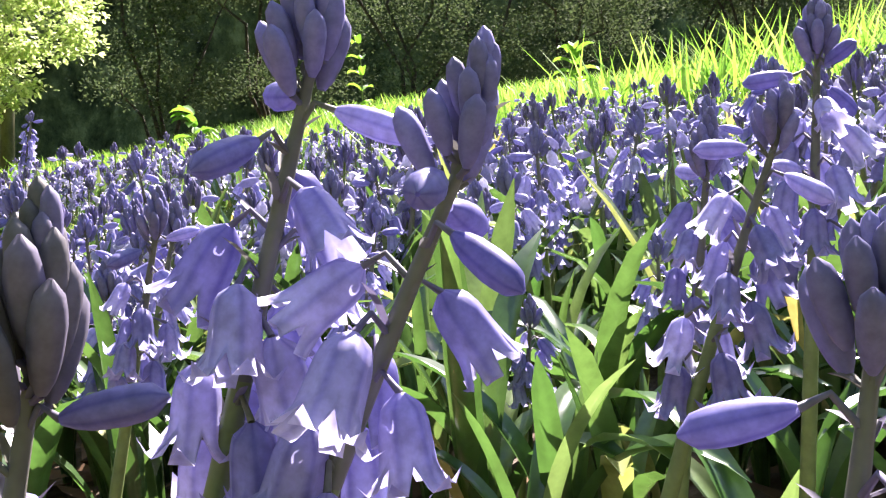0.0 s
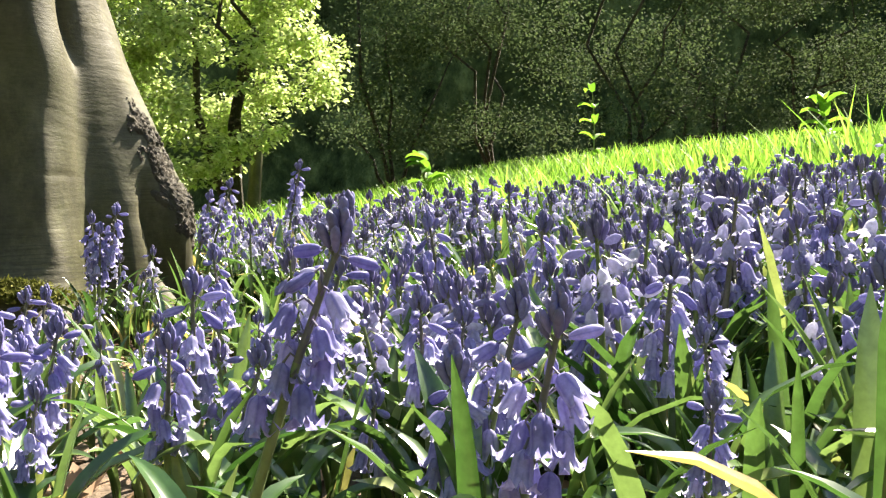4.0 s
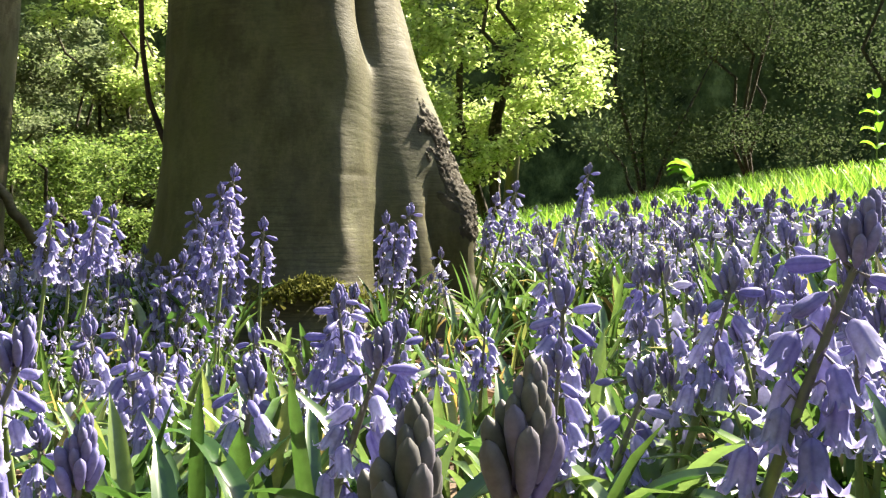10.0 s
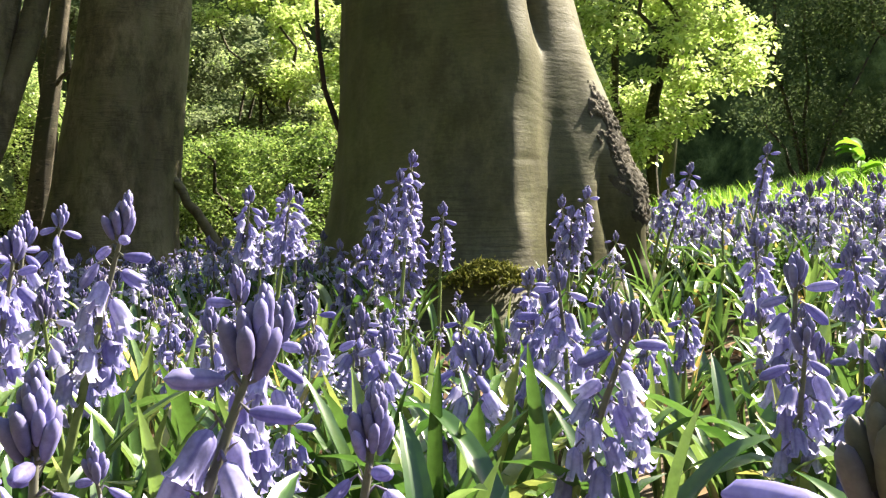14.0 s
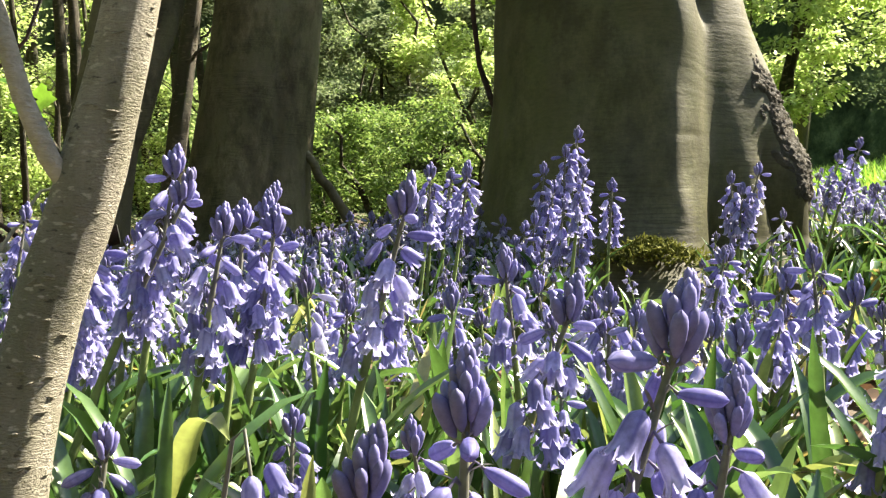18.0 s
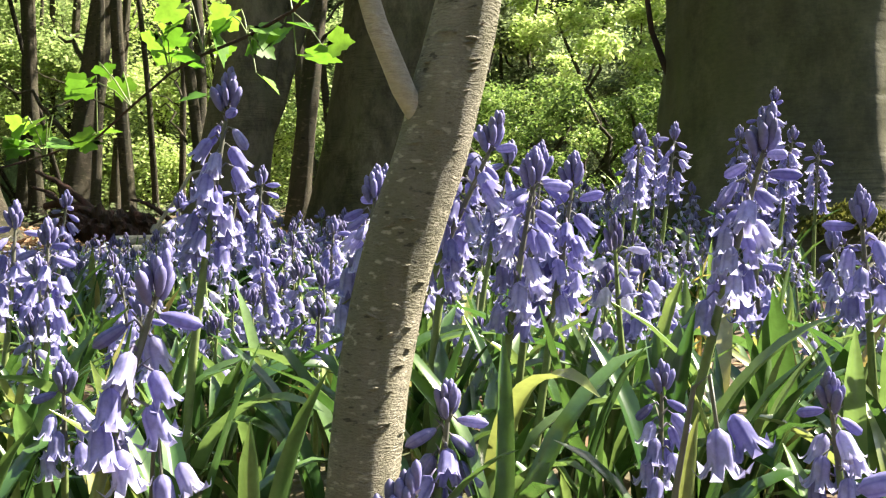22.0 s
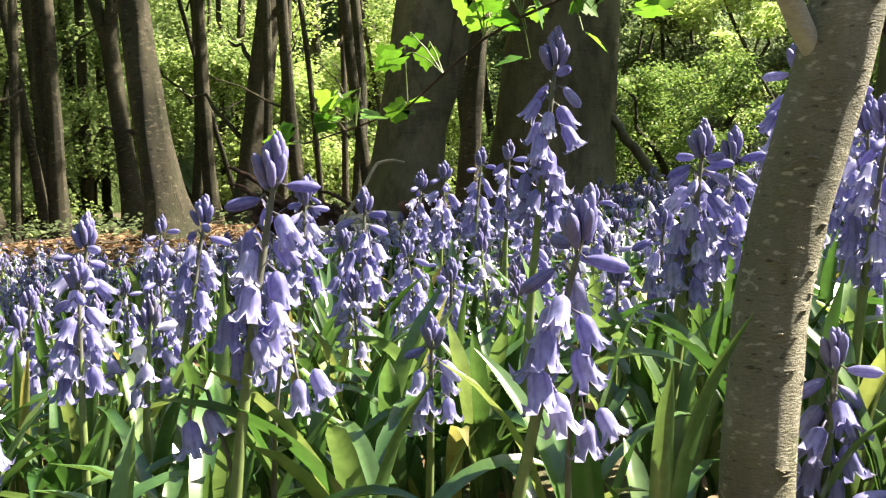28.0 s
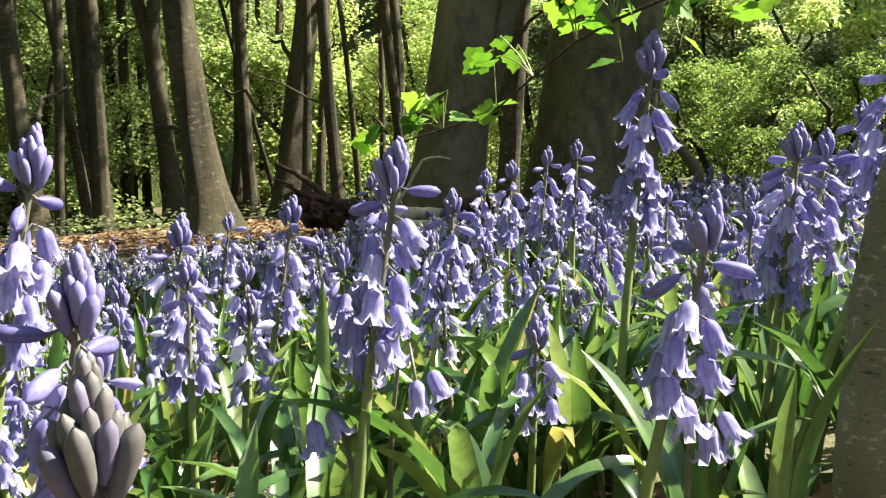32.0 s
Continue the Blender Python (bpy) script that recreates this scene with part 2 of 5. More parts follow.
M_DEADWOOD = bark("dead_branch_bark", (0.018, 0.012, 0.009), (0.085, 0.055, 0.040), (0.11, 0.045, 0.030), 0.3, 1.0, False)
M_MOSS = leafy("moss", [(0.0, (0.06, 0.07, 0.015)), (0.6, (0.13, 0.14, 0.03)), (1.0, (0.22, 0.22, 0.06))], "island", 0.25, 0.8, 60.0, 0.1)


def ground_material():
    m, n, L, p, out = nodes_of("woodland_floor")
    a = noise_tex(n, L, 14.0, 6.0)
    r = ramp(n, [(0.3, (0.030, 0.022, 0.012)), (0.55, (0.09, 0.06, 0.035)), (0.75, (0.20, 0.13, 0.075))])
    L.new(a.outputs[0], r.inputs[0])
    b = noise_tex(n, L, 0.9, 4.0)
    g = ramp(n, [(0.53, (0, 0, 0)), (0.68, (1, 1, 1))])
    L.new(b.outputs[0], g.inputs[0])
    col = mixed(n, L, r.outputs[0], (0.05, 0.085, 0.02), g.outputs[0])
    L.new(col, p.inputs["Base Color"])
    p.inputs["Roughness"].default_value = 0.9
    L.new(bump(n, L, a.outputs[0], 0.8, 0.03), p.inputs["Normal"])
    return m


M_GROUND = ground_material()
M_LITTER = leafy("leaf_litter", [(0.0, (0.07, 0.04, 0.022)), (0.5, (0.18, 0.105, 0.06)), (1.0, (0.36, 0.23, 0.14))], "island", 0.15, 0.7, 60.0, 0.2)


def ribbed_petal(m):
    """Adds the six darker ribs and the paler rim of a bell to its colour, in the bell's own axes; sunlit white is
    painted into the rim.
    """
    n, L = m.node_tree.nodes, m.node_tree.links
    p = n["Principled BSDF"]
    base = p.inputs["Base Color"].links[0].from_socket
    c = n.new("ShaderNodeTexCoord")
    sep = n.new("ShaderNodeSeparateXYZ")
    L.new(c.outputs["Object"], sep.inputs[0])
    ops = []
    for kind, first, second in (("ARCTAN2", sep.outputs[1], sep.outputs[0]), ("MULTIPLY", None, 6.0), ("COSINE", None, None)):
        o = n.new("ShaderNodeMath")
        o.operation = kind
        L.new(first if first else ops[-1].outputs[0], o.inputs[0])
        if isinstance(second, float):
            o.inputs[1].default_value = second
        elif second:
            L.new(second, o.inputs[1])
        ops.append(o)
    rib = ramp(n, [(0.0, (1.12, 1.12, 1.08)), (0.75, (0.95, 0.94, 0.97)), (1.0, (0.76, 0.75, 0.88))])
    L.new(ops[-1].outputs[0], rib.inputs[0])
    rise = n.new("ShaderNodeMapRange")
    rise.inputs[1].default_value, rise.inputs[2].default_value = 0.0, -0.0185
    L.new(sep.outputs[2], rise.inputs[0])
    rim = ramp(n, [(0.0, (0.80, 0.78, 0.90)), (0.55, (0.98, 0.98, 1.0)), (0.8, (1.2, 1.2, 1.12)), (1.0, (1.75, 1.72, 1.38))])
    L.new(rise.outputs[0], rim.inputs[0])
    col = mixed(n, L, mixed(n, L, base, rib.outputs[0], 1.0, "MULTIPLY"), rim.outputs[0], 1.0, "MULTIPLY")
    L.new(col, p.inputs["Base Color"])
    for node in n:
        if node.type == "BSDF_TRANSLUCENT":
            L.new(col, node.inputs["Color"])


ribbed_petal(M_BELL_NEAR)

# ---- geometry helpers ----
rng = np.random.default_rng(11)


def ground_z(x, y):
    """The floor: nearly level among the trees, rising to the meadow bank."""
    x, y = np.asarray(x, float), np.asarray(y, float)
    far = np.clip(y, -40.0, 14.0) + 0.25 * np.clip(y - 14.0, 0.0, 30.0)
    slope = np.interp(x, [-3.0, -1.2, -0.3, 0.5], [0.014, 0.032, 0.046, 0.056])
    wave = 0.012 * np.sin(1.7 * x + 0.6) * np.cos(1.3 * y) + 0.006 * np.sin(4.1 * x - 2.3 * y)
    bank = 0.075 * np.clip(y - np.interp(x, [0.3, 1.0, 1.6, 2.5, 5.0], [4.6, 4.0, 3.3, 2.7, 2.6]) + 0.1, 0.0, 1.5) * np.clip((x - 0.3) / 1.2, 0.0, 1.0)
    return -0.05 + slope * np.where(far > 0, far, 0.4 * far) + 0.06 * np.clip(x - 0.3, 0.0, 12.0) + wave + bank


def mesh_of(name, verts, faces, mats, smooth=True, index=None):
    """faces: arrays of equal-length rows, or a list of such arrays."""
    me = bpy.data.meshes.new(name)
    blocks = [np.asarray(f, np.int32) for f in (faces if isinstance(faces, list) else [faces]) if len(f)]
    loops = np.concatenate([b.ravel() for b in blocks])
    sizes = np.concatenate([np.full(len(b), b.shape[1], np.int32) for b in blocks])
    verts = np.asarray(verts, np.float32)
    me.vertices.add(len(verts))
    me.vertices.foreach_set("co", verts.ravel())
    me.loops.add(len(loops))
    me.loops.foreach_set("vertex_index", loops)
    me.polygons.add(len(sizes))
    me.polygons.foreach_set("loop_start", np.concatenate([[0], np.cumsum(sizes)[:-1]]).astype(np.int32))
    me.polygons.foreach_set("loop_total", sizes)
    for mt in mats if isinstance(mats, (list, tuple)) else [mats]:
        me.materials.append(mt)
    if index is not None:
        me.polygons.foreach_set("material_index", np.asarray(index, np.int32))
    me.polygons.foreach_set("use_smooth", np.full(len(sizes), smooth))
    me.update()
    return me


def thing(name, label, category, group="", kind="", at=None):
    ob = new(name)
    if at is not None:
        ob.matrix_basis = at
    return tagged(ob, label, category, group, kind)


def part(name, me, parent, label="", at=None):
    ob = new(name, me)
    ob.parent = parent
    if at is not None:
        ob.matrix_basis = at
    return tagged(ob, label) if label else ob


def join(pieces):
    """Joins (verts, quads) pieces into one pair."""
    vs, fs, k = [], [], 0
    for v, f in pieces:
        vs.append(v)
        fs.append(np.asarray(f) + k)
        k += len(v)
    return np.concatenate(vs), np.concatenate(fs)


def frame_of(d):
    d = d / (np.linalg.norm(d) + 1e-12)
    a = np.array([1.0, 0, 0]) if abs(d[0]) < 0.8 else np.array([0, 1.0, 0])
    u = np.cross(d, a)
    u /= np.linalg.norm(u)
    return u, np.cross(d, u)


def tube(points, radii, sides=6, wobble=None):
    """A swept tube along points; quads only; ends drawn to a point."""
    points = np.asarray(points, float)
    n = len(points)
    tang = np.gradient(points, axis=0)
    u, v = frame_of(tang[0])
    rows = []
    ang = np.linspace(0, 2 * np.pi, sides, endpoint=False)
    for i in range(n):
        d = tang[i] / (np.linalg.norm(tang[i]) + 1e-12)
        u = u - d * (u @ d)
        u /= np.linalg.norm(u)
        v = np.cross(d, u)
        r = radii[i] * (np.ones(sides) if wobble is None else wobble(i / (n - 1), ang))
        rows.append(points[i] + np.outer(np.cos(ang) * r, u) + np.outer(np.sin(ang) * r, v))
    verts = np.concatenate(rows)
    i, j = np.meshgrid(np.arange(n - 1), np.arange(sides), indexing="ij")
    k = (j + 1) % sides
    quads = np.stack([i * sides + j, i * sides + k, (i + 1) * sides + k, (i + 1) * sides + j], -1).reshape(-1, 4)
    return verts, quads


def sheet(grid):
    """Quads over an (n, m, 3) grid."""
    n, m, _ = grid.shape
    i, j = np.meshgrid(np.arange(n - 1), np.arange(m - 1), indexing="ij")
    quads = np.stack([i * m + j, i * m + j + 1, (i + 1) * m + j + 1, (i + 1) * m + j], -1).reshape(-1, 4)
    return grid.reshape(-1, 3), quads


def turned(v, m):
    m = np.array(m)
    return v @ m[:3, :3].T + m[:3, 3]


# ---- bluebell pieces ----
def bell_shape(rows, around, open_=1.0, length=0.018):
    """A hanging bell, fluted by six tepals whose tips curl back; its stalk end is the origin."""
    ang = np.linspace(0, 2 * np.pi, around + 1)
    tip = np.abs(np.cos(3 * ang)) ** 0.7
    g = np.zeros((rows, around + 1, 3))
    for i, s0 in enumerate(np.linspace(0, 1, rows) ** 0.85):
        s = s0 * (0.66 + 0.34 * tip)
        r = np.interp(s, [0, 0.08, 0.22, 0.6, 0.76, 0.88, 1.0], [0.0009, 0.0030, 0.0042, 0.0046, 0.0050, 0.0055 + 0.0022 * open_, 0.0057 + 0.0046 * open_])
        z = -length * np.interp(s, [0, 0.06, 0.6, 0.84, 0.93, 1.0], [0, 0.04, 0.64, 0.95, 1.0 - 0.04 * open_, 1.0 - 0.26 * open_])
        r = r * (1 + 0.07 * np.cos(6 * ang) * min(1.0, 2 * s0) + 0.05 * np.cos(3 * ang) * s0)
        g[i] = np.stack([r * np.cos(ang), r * np.sin(ang), z], -1)
    v, f = sheet(g)
    n = around + 1
    f = np.where(f % n == around, f - around, f)
    keep = np.arange(len(v)) % n != around
    new_index = np.cumsum(keep) - 1
    return v[keep], new_index[f]


def bell_far(length=0.018):
    s = np.array([0, 0.12, 0.7, 1.0])
    r = np.array([0.0012, 0.0040, 0.0046, 0.0080])
    ang = np.linspace(0, 2 * np.pi, 6, endpoint=False)
    g = []
    for i in range(4):
        zz = np.full(6, -length * s[i])
        rr = np.full(6, r[i])
        if i == 3:
            rr = rr * np.where(np.arange(6) % 2, 0.62, 1.0)
        g.append(np.stack([rr * np.cos(ang), rr * np.sin(ang), zz], -1))
    v = np.concatenate(g)
    i, j = np.meshgrid(np.arange(3), np.arange(6), indexing="ij")
    k = (j + 1) % 6
    return v, np.stack([i * 6 + j, i * 6 + k, (i + 1) * 6 + k, (i + 1) * 6 + j], -1).reshape(-1, 4)


def bud_shape(rows, sides, length=0.0150, fat=0.0026):
    s = np.linspace(0, 1, rows)
    r = fat * np.interp(s, [0, 0.08, 0.30, 0.62, 0.84, 0.95, 1.0], [0.3, 0.58, 0.88, 1.0, 0.86, 0.52, 0.12])
    pts = np.stack([np.zeros(rows), np.zeros(rows), s * length], -1)
    return tube(pts, r, sides)


def strap(length, width, arch, twist, rows, cols=3, seed=0.0):
    """A strap leaf that rises, arches over and narrows to its tip, keeled along the middle."""
    s = np.linspace(0, 1, rows)
    ang = radians(84) - arch * s ** 1.6
    step = length / (rows - 1)
    r = np.concatenate([[0], np.cumsum(np.cos(ang[:-1]) * step)])
    z = np.concatenate([[0], np.cumsum(np.sin(ang[:-1]) * step)])
    w = 0.5 * width * np.interp(s, [0, 0.15, 0.55, 0.85, 1.0], [0.55, 0.85, 1.0, 0.72, 0.04])
    c = np.linspace(-1, 1, cols)
    g = np.zeros((rows, cols, 3))
    for i in range(rows):
        tw = twist * s[i]
        side = c * w[i]
        keel = (np.abs(c) - 0.5) * w[i] * 0.55
        g[i, :, 0] = r[i] - keel * np.sin(ang[i]) + side * np.sin(tw) * 0.4
        g[i, :, 1] = side * np.cos(tw) + 0.02 * np.sin(3 * s[i] + seed) * s[i] * length
        g[i, :, 2] = z[i] + keel * np.cos(ang[i]) + side * np.sin(tw) * 0.6
    return sheet(g)


def rot_to(d, spin=0.0):
    """A turn that lays local -z on d."""
    q = Vector(d).to_track_quat("-Z", "Y").to_matrix().to_4x4()
    return q @ Matrix.Rotation(spin, 4, "Z")


def flower_plan(height, bells, buds, lean, seed, drape=0.95, head=1.0):
    """Where the pieces of one flower spike stand: the stem's line, each bell and each bud with its stalk."""
    rg = np.random.default_rng(seed)
    n = 9
    s = np.linspace(0, 1, n)
    sway = np.sin(np.pi * s)
    crest = 1.0 - 0.0085 * head / height  # the topmost buds stand above the stem's end
    stem = np.stack([lean * s ** 1.25 * height + 0.005 * sway * math.sin(seed), 0.006 * sway * math.cos(2 * seed), s * height], -1) * np.array([1.0, 1.0, crest])
    at = lambda q: np.array([np.interp(q, s, stem[:, k]) for k in range(3)])  # noqa: E731
    bud_len = (0.010 + 0.00066 * buds) * head
    first = 1.0 - min(0.66, (0.0047 * bells + bud_len) / height)
    bell_list, bud_list, stalks = [], [], []
    a = rg.uniform(0, 6.28)
    top_bell = 1.0 - bud_len / height
    for i in range(bells):
        q = first + (top_bell - first) * i / max(bells - 1, 1)
        a += 2.4 + rg.normal(0, 0.35)
        young = i / max(bells - 1, 1)
        reach = (0.0108 - 0.004 * young) * rg.uniform(0.75, 1.35)
        p = at(q)
        dirn = np.array([math.cos(a), math.sin(a), 0.20 + 0.3 * young])
        tip = p + dirn * reach + np.array([0, 0, -0.004 * (1 - young)])
        side = 0.09 + 0.62 * young ** 2
        hang = np.array([math.cos(a) * side, math.sin(a) * side, -1.0 * drape + 0.95 * young ** 3])
        hang += rg.normal(0, 0.12, 3)
        size = (1.18 - 0.12 * young) * rg.uniform(0.9, 1.1)
        bell_list.append((tip, hang, rg.uniform(0, 1), size, young))
        mid = 0.5 * (p + tip) + np.array([0, 0, 0.004])
        stalks.append((p, mid, tip))
    for i in range(buds):
        u = (i + 0.5) / buds
        q = top_bell + (1.0 - top_bell) * u
        a += 2.4
        p = at(q)
        out = 0.0080 * (1 - u) ** 0.6 * head
        tip = p + np.array([math.cos(a) * out * 0.5, math.sin(a) * out * 0.5, 0.002])
        lay = 0.03 + 0.40 * (1 - u) ** 1.6
        aim = np.array([math.cos(a) * lay, math.sin(a) * lay, 0.95])
        bud_list.append((tip, aim, rg.uniform(0, 1), (1.05 - 0.47 * u) * rg.uniform(0.85, 1.1) * head))
        if i % 2 == 0:
            stalks.append((p, 0.5 * (p + tip), tip))
    return stem, bell_list, bud_list, stalks


def flower_meshes(plan, stem_r, sides, stalk_sides, bud_rows, bud_sides):
    stem, bell_list, bud_list, stalks = plan
    rad = np.interp(np.linspace(0, 1, len(stem)), [0, 0.5, 1], [stem_r, 0.85 * stem_r, 0.3 * stem_r])
    pcs = [tube(stem, rad, sides)]
    if stalk_sides:
        pcs += [tube(np.array(k), [0.0009, 0.0008, 0.0010], stalk_sides) for k in stalks]
    buds = []
    bud = bud_shape(bud_rows, bud_sides)
    for tip, aim, spin, size in bud_list:
        m = rot_to(-aim, spin * 6.28)
        m.translation = tip
        buds.append((turned(bud[0] * size, m), bud[1]))
    return join(pcs), (join(buds) if buds else None)


BELL_NEAR = [mesh_of("bell", *bell_shape(9, 24, o, 0.0170), M_BELL_NEAR) for o in (1.0, 0.7, 0.3)]
BELL_SHUT = mesh_of("bell_closed", *bud_shape(8, 9, 0.0175, 0.0034), M_BELL_NEAR)
LEAF_NEAR = [mesh_of("strap_leaf", *strap(ln, w, ar, tw, 13, 5, sd), M_STRAP_NEAR)
             for ln, w, ar, tw, sd in ((0.20, 0.016, 1.2, 0.5, 0.1), (0.17, 0.015, 0.7, -0.4, 1.0), (0.23, 0.018, 2.0, 0.3, 2.0), (0.19, 0.014, 2.5, -0.6, 3.0), (0.18, 0.013, 0.4, 0.2, 4.0))]
BUD_NEAR = mesh_of("bud", *bud_shape(9, 9, 0.0158, 0.0029), M_BUD_NEAR)
BUD_GREY = mesh_of("bud", *bud_shape(9, 9, 0.0178, 0.0029), M_BUD_GREY)
BLUE_LABEL = "violet-blue bluebell with nodding bells on a green stem"


def bluebell(height, bells, buds, lean, seed, leaves=3, head=1.0, drape=0.95, label=BLUE_LABEL):
    """One whole bluebell as a thing with its parts; it grows from its origin."""
    rg = np.random.default_rng(seed + 500)
    plan = flower_plan(height, bells, buds, lean, seed, drape, head)
    stem, _, _, stalks = plan
    rad = np.interp(np.linspace(0, 1, len(stem)), [0, 0.5, 0.8, 1], [0.0036, 0.0031, 0.0021, 0.0009])
    ob = thing("bluebell", label, "flower", "bluebells in the drift")
    pcs = [tube(stem, rad, 8)] + [tube(np.array(k), [0.0008, 0.0006, 0.0008], 5) for k in stalks]
    idx = [np.where(pcs[0][0][pcs[0][1]][..., 2].mean(1) > 0.70 * height, 2, 0)] + [np.ones(len(f), int) for _, f in pcs[1:]]
    for p, mid, tip in stalks:
        d = tip - p
        m = Matrix.Translation(p) @ Matrix.Rotation(math.atan2(d[1], d[0]) + rg.normal(0, 0.5), 4, "Z") @ Matrix.Rotation(rg.uniform(0.1, 0.9), 4, "Y")
        br = strap(rg.uniform(0.009, 0.015) * (1.0 if p[2] < 0.86 * height else 0.5), 0.0020, rg.uniform(0.0, 0.9), 0.3, 5, 3)
        pcs.append((turned(br[0], m), br[1]))
        idx.append(np.ones(len(br[1]), int))
    spike = part("stem", mesh_of("stem", *join(pcs), [M_STEM, M_STALK, M_STEMTOP], True, np.concatenate(idx)), ob)
    for tip, aim, spin, size in plan[2]:
        m = rot_to(-aim, spin * 6.28)
        m.translation = tip
        part("bud", BUD_GREY if bells < 6 else BUD_NEAR, spike, at=m @ Matrix.Scale(size, 4))
    for tip, hang, spin, size, young in plan[1]:
        m = rot_to(hang, spin * 6.28)
        m.translation = tip
        me = BELL_SHUT if young > 0.80 else BELL_NEAR[0 if young < 0.45 else 1 if young < 0.66 else 2]
        if me is BELL_SHUT:
            m = m @ Matrix.Rotation(math.pi, 4, "X")
        part("bell", me, spike, at=m @ Matrix.Scale(size, 4))
    for k in range(leaves):
        a = rg.uniform(0, 6.28)
        part("leaf", LEAF_NEAR[(seed + k) % 5], ob, at=Matrix.Rotation(a, 4, "Z") @ Matrix.Translation((0.004, 0, 0)) @ Matrix.Scale(rg.uniform(0.75, 1.1), 4))
    return ob


def bluebell_block(height, bells, buds, lean, seed, lod, leaves):
    """One bluebell as plain arrays for the joined drift: verts, quads, material index."""
    rg = np.random.default_rng(seed + 900)
    plan = flower_plan(height, bells, buds, lean, seed)
    (sv, sf), bud = flower_meshes(plan, 0.0036, 5 if lod < 1 else 3, 3 if lod < 1 else 0, 5 if lod < 1 else 4, 5 if lod < 1 else 4)
    pcs, idx = [(sv, sf)], [np.zeros(len(sf), int)]
    if bud:
        pcs.append(bud)
        idx.append(np.full(len(bud[1]), 1))
    shape = bell_shape(5, 12, 0.65, 0.0165) if lod < 1 else bell_far()
    for tip, hang, spin, size, young in plan[1]:
        b = bud_shape(5, 6, 0.0170, 0.0035) if young > 0.82 else shape
        m = rot_to(hang, spin * 6.28)
        m.translation = tip
        if young > 0.82:
            m = m @ Matrix.Rotation(math.pi, 4, "X")
        pcs.append((turned(b[0] * size * 0.92, m), b[1]))
        idx.append(np.full(len(b[1]), 2))
    for k in range(leaves):
        ln = strap(rg.uniform(0.13, 0.21), rg.uniform(0.011, 0.018), rg.uniform(0.4, 2.4), rg.uniform(-0.6, 0.6), 7 if lod < 1 else 5, 3, seed + k)
        m = Matrix.Rotation(rg.uniform(0, 6.28), 4, "Z")
        pcs.append((turned(ln[0], m), ln[1]))
        idx.append(np.full(len(ln[1]), 3))
    v, f = join(pcs)
    return v, f, np.concatenate(idx)


def scatter(blocks, spots):
    """Copies of blocks, joined: spots are (x, y, z, spin, scale, tip x, tip y)."""
    V, F, I, k = [], [], [], 0
    for n, (x, y, z, spin, sc, tx, ty) in enumerate(spots):
        v, f, i = blocks[n % len(blocks)]
        c, s = math.cos(spin), math.sin(spin)
        w = v @ np.array([[c, s, 0], [-s, c, 0], [0, 0, 1]]) * sc
        w[:, 0] += x + tx * w[:, 2]
        w[:, 1] += y + ty * w[:, 2]
        w[:, 2] += z
        V.append(w.astype(np.float32))
        F.append(f + k)
        I.append(i)
        k += len(v)
    return np.concatenate(V), np.concatenate(F), np.concatenate(I)


# ---- trees and shrubs ----
def trunk_radius(ang, z, h, r0, r1, lobes, flare, up, ph, rough, relief=None):
    """The trunk's outline at a height, for an array of angles."""
    r = (r0 + (r1 - r0) * z / h) * (1 + flare * math.exp(-z / up))
    rr = np.full(len(ang), r)
    for a, amt, wd, fade in lobes:
        d = (ang - a + np.pi) % (2 * np.pi) - np.pi
        rr = rr + r0 * amt * np.exp(-((d / wd) ** 2)) * math.exp(-z / fade)
    if relief:
        rr = rr + relief(ang, z)
    return rr * (1 + rough * np.sin(3 * ang + ph[0] + 2 * z) + rough * np.sin(5 * ang + ph[1] - 5 * z) + 0.6 * rough * np.sin(9 * ang + ph[2] + 9 * z))


def trunk_mesh(base, top, r0, r1, mat, lobes=(), flare=0.5, rings=30, sides=48, bend=0.0, seed=1, up=0.35, name="trunk", rough=0.012, relief=None, fine=None):
    """A tapered trunk with root flare; lobes: (angle, amount, width, height of fading)."""
    ph = np.random.default_rng(seed).uniform(0, 6.28, 6)
    base, top = np.array(base, float), np.array(top, float)
    h = top[2] - base[2]
    ang = np.linspace(0, 2 * np.pi, sides, endpoint=False)
    rows = []
    for q in (fine if fine is not None else np.linspace(0, 1, rings) ** 1.8):
        c = base + (top - base) * q + np.array([bend * math.sin(math.pi * q), bend * 0.4 * math.sin(2 * math.pi * q), 0])
        rr = trunk_radius(ang, q * h, h, r0, r1, lobes, flare, up, ph, rough, relief)
        rows.append(np.stack([c[0] + rr * np.cos(ang), c[1] + rr * np.sin(ang), np.full(sides, c[2])], -1))
    g = np.array(rows)
    g = np.concatenate([g, g[:, :1]], 1)
    return mesh_of(name, *sheet(g), mat)


